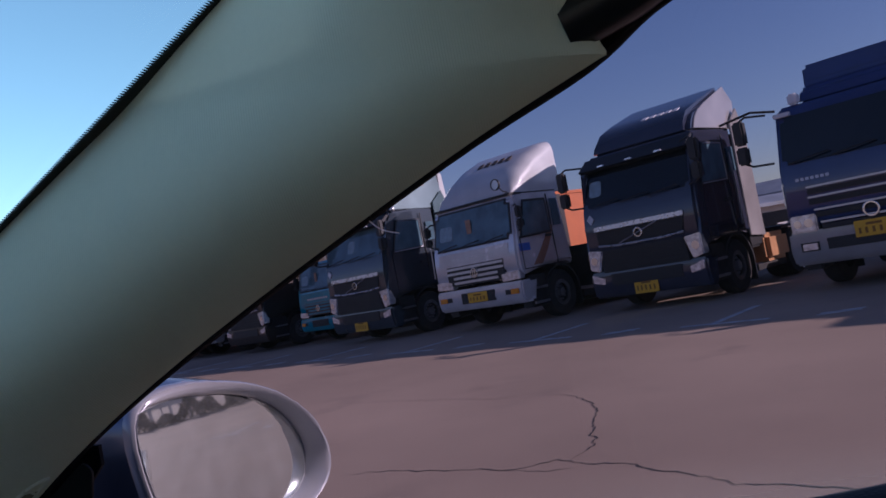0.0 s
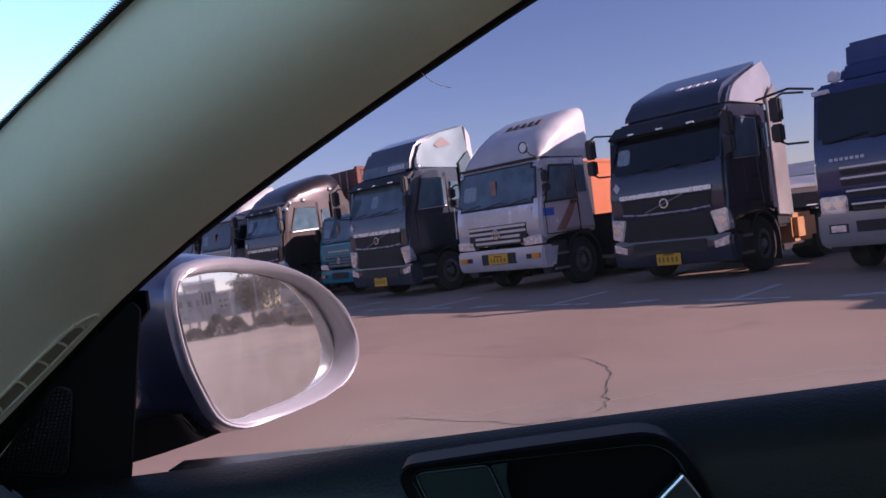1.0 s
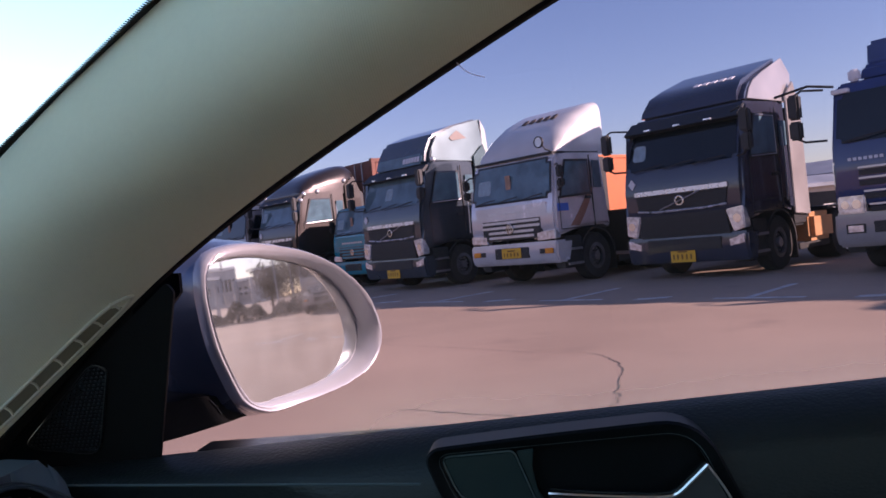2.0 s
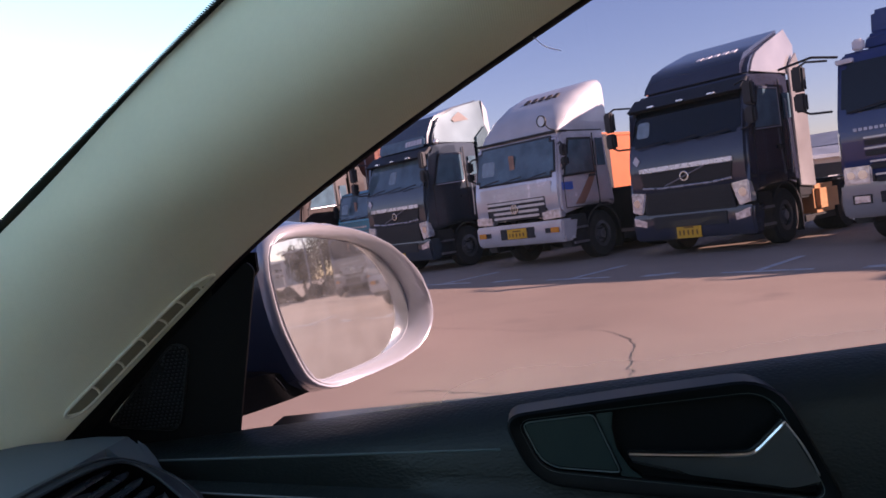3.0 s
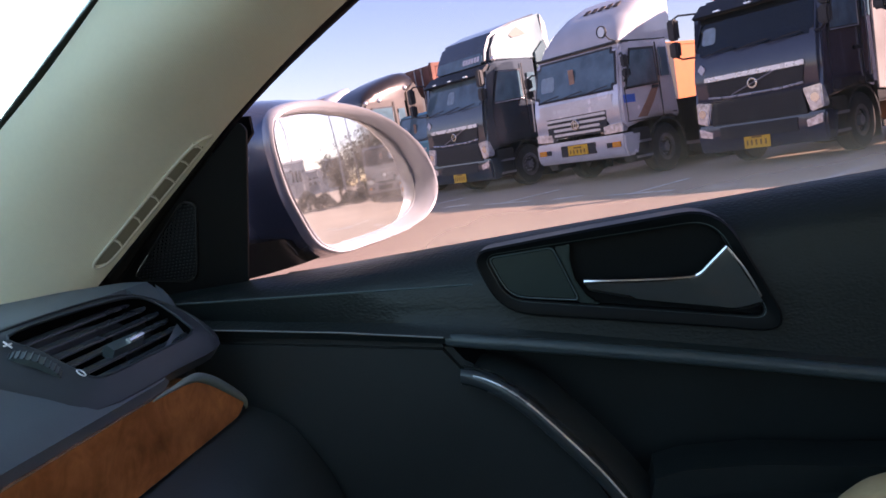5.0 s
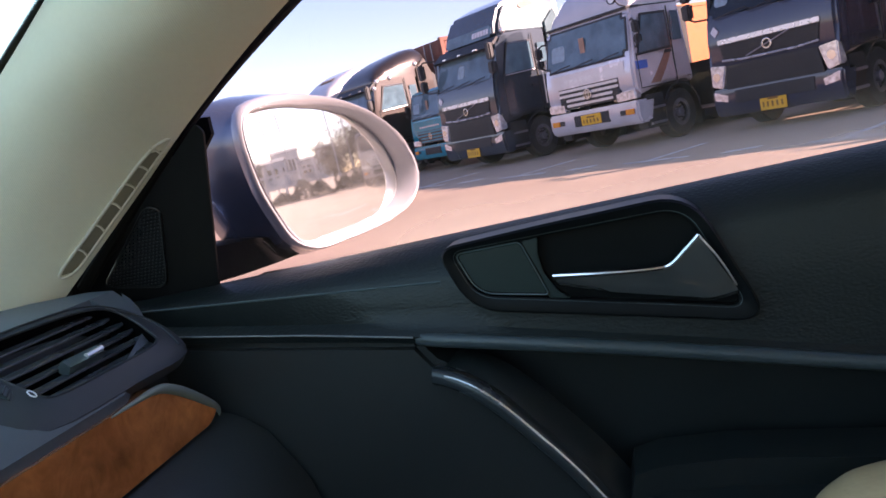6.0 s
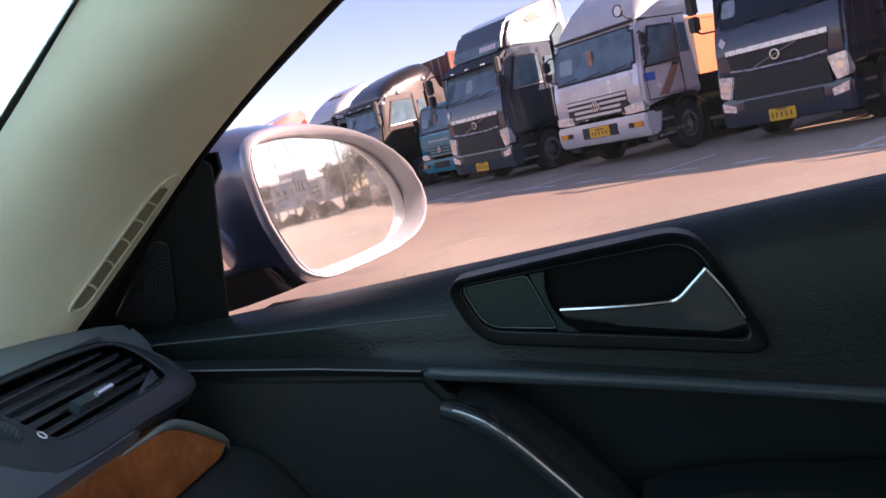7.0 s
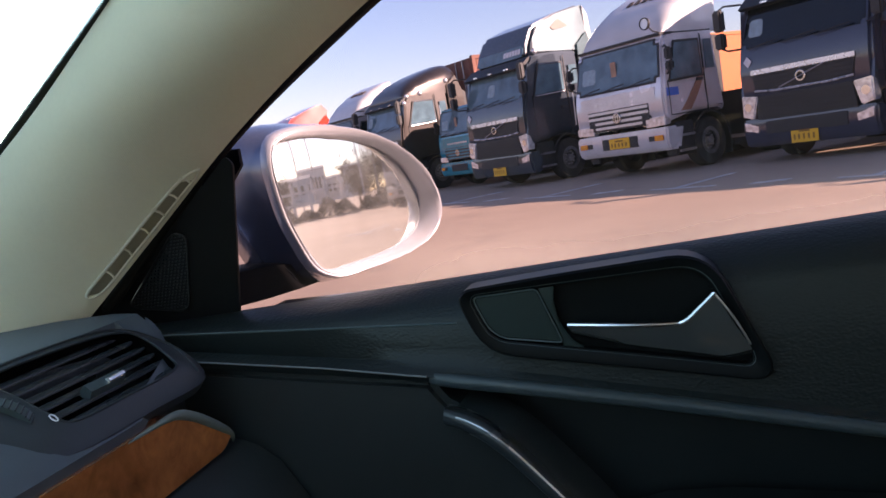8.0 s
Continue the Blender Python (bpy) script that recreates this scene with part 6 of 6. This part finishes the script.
    # the bead tapers out along the strip's top and at its lower tip
    bead = [(0.560, 1.0078, 0.0008), (0.590, 1.0075, 0.0022), (0.606, 1.0070, 0.0032), (0.620, 1.0045, 0.0040), (0.637, 0.9965, 0.0043), (0.655, 0.9850, 0.0042), (0.671, 0.9738, 0.0038), (0.680, 0.9670, 0.0030), (0.684, 0.9620, 0.0020), (0.6835, 0.9585, 0.0010)]
    rings = []
    for c in curve_through([Vector(q) for q in bead], 6):
        rings.append([(c.x + c.z * 0.6 * math.cos(a), -0.0215 + max(0, c.x - 0.45) * 0.03 + 0.0008 + c.z * math.sin(a), c.y + c.z * 0.8 * math.cos(a)) for a in (2 * math.pi * k / 12 for k in range(12))])
    cp("strip_bead", skin(rings), "beadgrey", wood, "soft grey bead", True)
    # lower dash swelling towards the knees
    rings = []
    for k in range(22):
        w = -0.69 + 1.385 * k / 21
        e = max(0.0, (w - 0.5) / 0.195)
        back = 1 - 0.25 * e * e
        prof = [(0.10, 0.985), (-0.018, 0.9535), (-0.030, 0.948), (-0.062 * back, 0.935), (-0.095 * back, 0.895), (-0.118 * back, 0.84), (-0.125 * back, 0.74), (-0.08, 0.60), (0.10, 0.50)]
        rings.append([(w, u, z) for u, z in prof])
    cp("glovebox", skin(rings), "smooth", None, "smooth black lower dashboard", True)
    for s in (1, -1):
        cp("pillar_foot", prism([(0.06, 0.98), (0.50, 0.98), (0.50, 1.045), (0.30, 1.064), (0.13, 1.062), (0.085, 1.048)], 0, s * 0.655, s * 0.735, 0.004), "dash", None, smooth=True)
    cp("dash_end", box(0.60, 0.70, 0.03, 0.30, 0.5, 1.045, 0.008), "smooth", None)


build_dash_parts()


# ---- seats, shell ----
def build_seat(cx):
    st = cp("seat_cushion", box(cx - 0.26, cx + 0.26, -0.98, -0.42, 0.42, 0.62, 0.06), "seatcloth", None, "beige leather seat cushion", True)
    b = prism([(-1.05, 0.55), (-0.93, 0.55), (-1.08, 1.15), (-1.2, 1.15)], 0, cx - 0.25, cx + 0.25, 0.05)
    cp("seat_back", b, "seatcloth", None, "beige leather seat back", True)
    for s in (-1, 1):
        cp("seat_bolster", prism([(-1.02, 0.56), (-0.86, 0.60), (-1.0, 1.0), (-1.12, 1.05)], 0, cx + s * 0.2, cx + s * 0.28, 0.03), "seatcloth", st, smooth=True)
    h = prism([(-1.22, 1.17), (-1.13, 1.17), (-1.15, 1.34), (-1.22, 1.34)], 0, cx - 0.13, cx + 0.13, 0.03)
    cp("headrest", h, "seatcloth", None, smooth=True)


build_seat(0.37)
build_seat(-0.42)


def build_shell():
    rings = []
    for u, z, half in ((-0.275, 1.490, 0.60), (-0.36, 1.500, 0.60), (-0.45, 1.508, 0.60), (-0.75, 1.520, 0.60), (-1.0, 1.522, 0.60), (-1.35, 1.512, 0.59), (-1.7, 1.485, 0.58), (-2.1, 1.40, 0.56)):
        rings.append([(half * a, u, z + 0.022 - 0.042 * a * a) for a in (-1, -0.85, -0.6, -0.3, 0, 0.3, 0.6, 0.85, 1)])
    cp("roof", thick(skin([[(x * 1.035, y, z + 0.045) for x, y, z in r] for r in rings], closed=False), 0.012), "bodypaint", None, "silver roof panel", True)
    cp("roof_lining", thick(skin(rings, closed=False), 0.010), "headliner", None, "cream roof lining", True)
    for s in (1, -1):
        cp("centre_pillar", prism([(-1.02, 1.04), (-1.12, 1.04), (-1.12, 1.45), (-1.02, 1.45)], 0, 0.70, 0.765, 0.01, lambda c, s=s: (s * (c[0] - 0.40 * (c[2] - 1.05)), c[1], c[2])), "cream", None)
        cp("rear_pillar", prism([(-1.95, 1.04), (-2.4, 1.04), (-2.1, 1.42), (-1.72, 1.44)], 0, 0.68, 0.765, 0.01, lambda c, s=s: (s * (c[0] - 0.36 * (c[2] - 1.05)), c[1], c[2])), "bodypaint", None)
        flank = [(2.0, 0.45), (2.0, 0.72), (1.2, 0.95), (0.5, 1.0), (0.10, 1.035), (-1.0, 1.055), (-2.0, 1.05), (-2.75, 0.98), (-2.85, 0.5), (-2.5, 0.28), (1.8, 0.28)]
        cp("body_flank", prism(flank, 0, s * 0.775, s * 0.835, 0.03), "bodypaint", None, "silver door and wing flank", True)
        cp("belt_strip", box(s * 0.765, s * 0.80, -1.95, -0.02, 1.035, 1.050, 0.004), "trim", None)
        for u in (1.25, -1.45):
            w = cp("wheel", wheel_ring((s * 0.80, u, 0.32), 0, 0.20, 0.32, -0.11, 0.11, 28), "rubber", None, smooth=True)
            cp("rim", cyl((s * 0.80, u, 0.32), 0, 0.205, s * 0.80 - 0.08, s * 0.80 + 0.1 * s, 20, 0.01), "rim", w)
    cp("bonnet", prism([(0.52, 0.99), (1.0, 0.99), (1.7, 0.90), (2.05, 0.78), (2.1, 0.45), (0.52, 0.45)], 0, -0.78, 0.78, 0.05), "bodypaint", None, "silver bonnet", True)
    cp("boot", prism([(-2.2, 1.08), (-2.75, 1.05), (-2.85, 0.9), (-2.85, 0.4), (-2.2, 0.4)], 0, -0.78, 0.78, 0.05), "bodypaint", None, "silver boot", True)
    rw = cp("rear_window", prism([(-2.12, 1.41), (-2.13, 1.415), (-2.50, 1.08), (-2.49, 1.07)], 0, -0.58, 0.58), "tinted", None, "dark tinted rear window")
    rw.visible_shadow = False
    cp("floor_pan", box(-0.775, 0.775, -2.3, 0.8, 0.24, 0.30), "carpet", None)
    cp("bulkhead", box(-0.77, 0.77, 0.45, 0.53, 0.3, 0.985), "carpet", None)
    cp("rear_bench", prism([(-1.95, 0.3), (-1.5, 0.3), (-1.48, 0.62), (-1.85, 0.66), (-2.05, 1.1), (-2.2, 1.1)], 0, -0.72, 0.72, 0.05), "seatcloth", None, "beige rear bench", True)


build_shell()
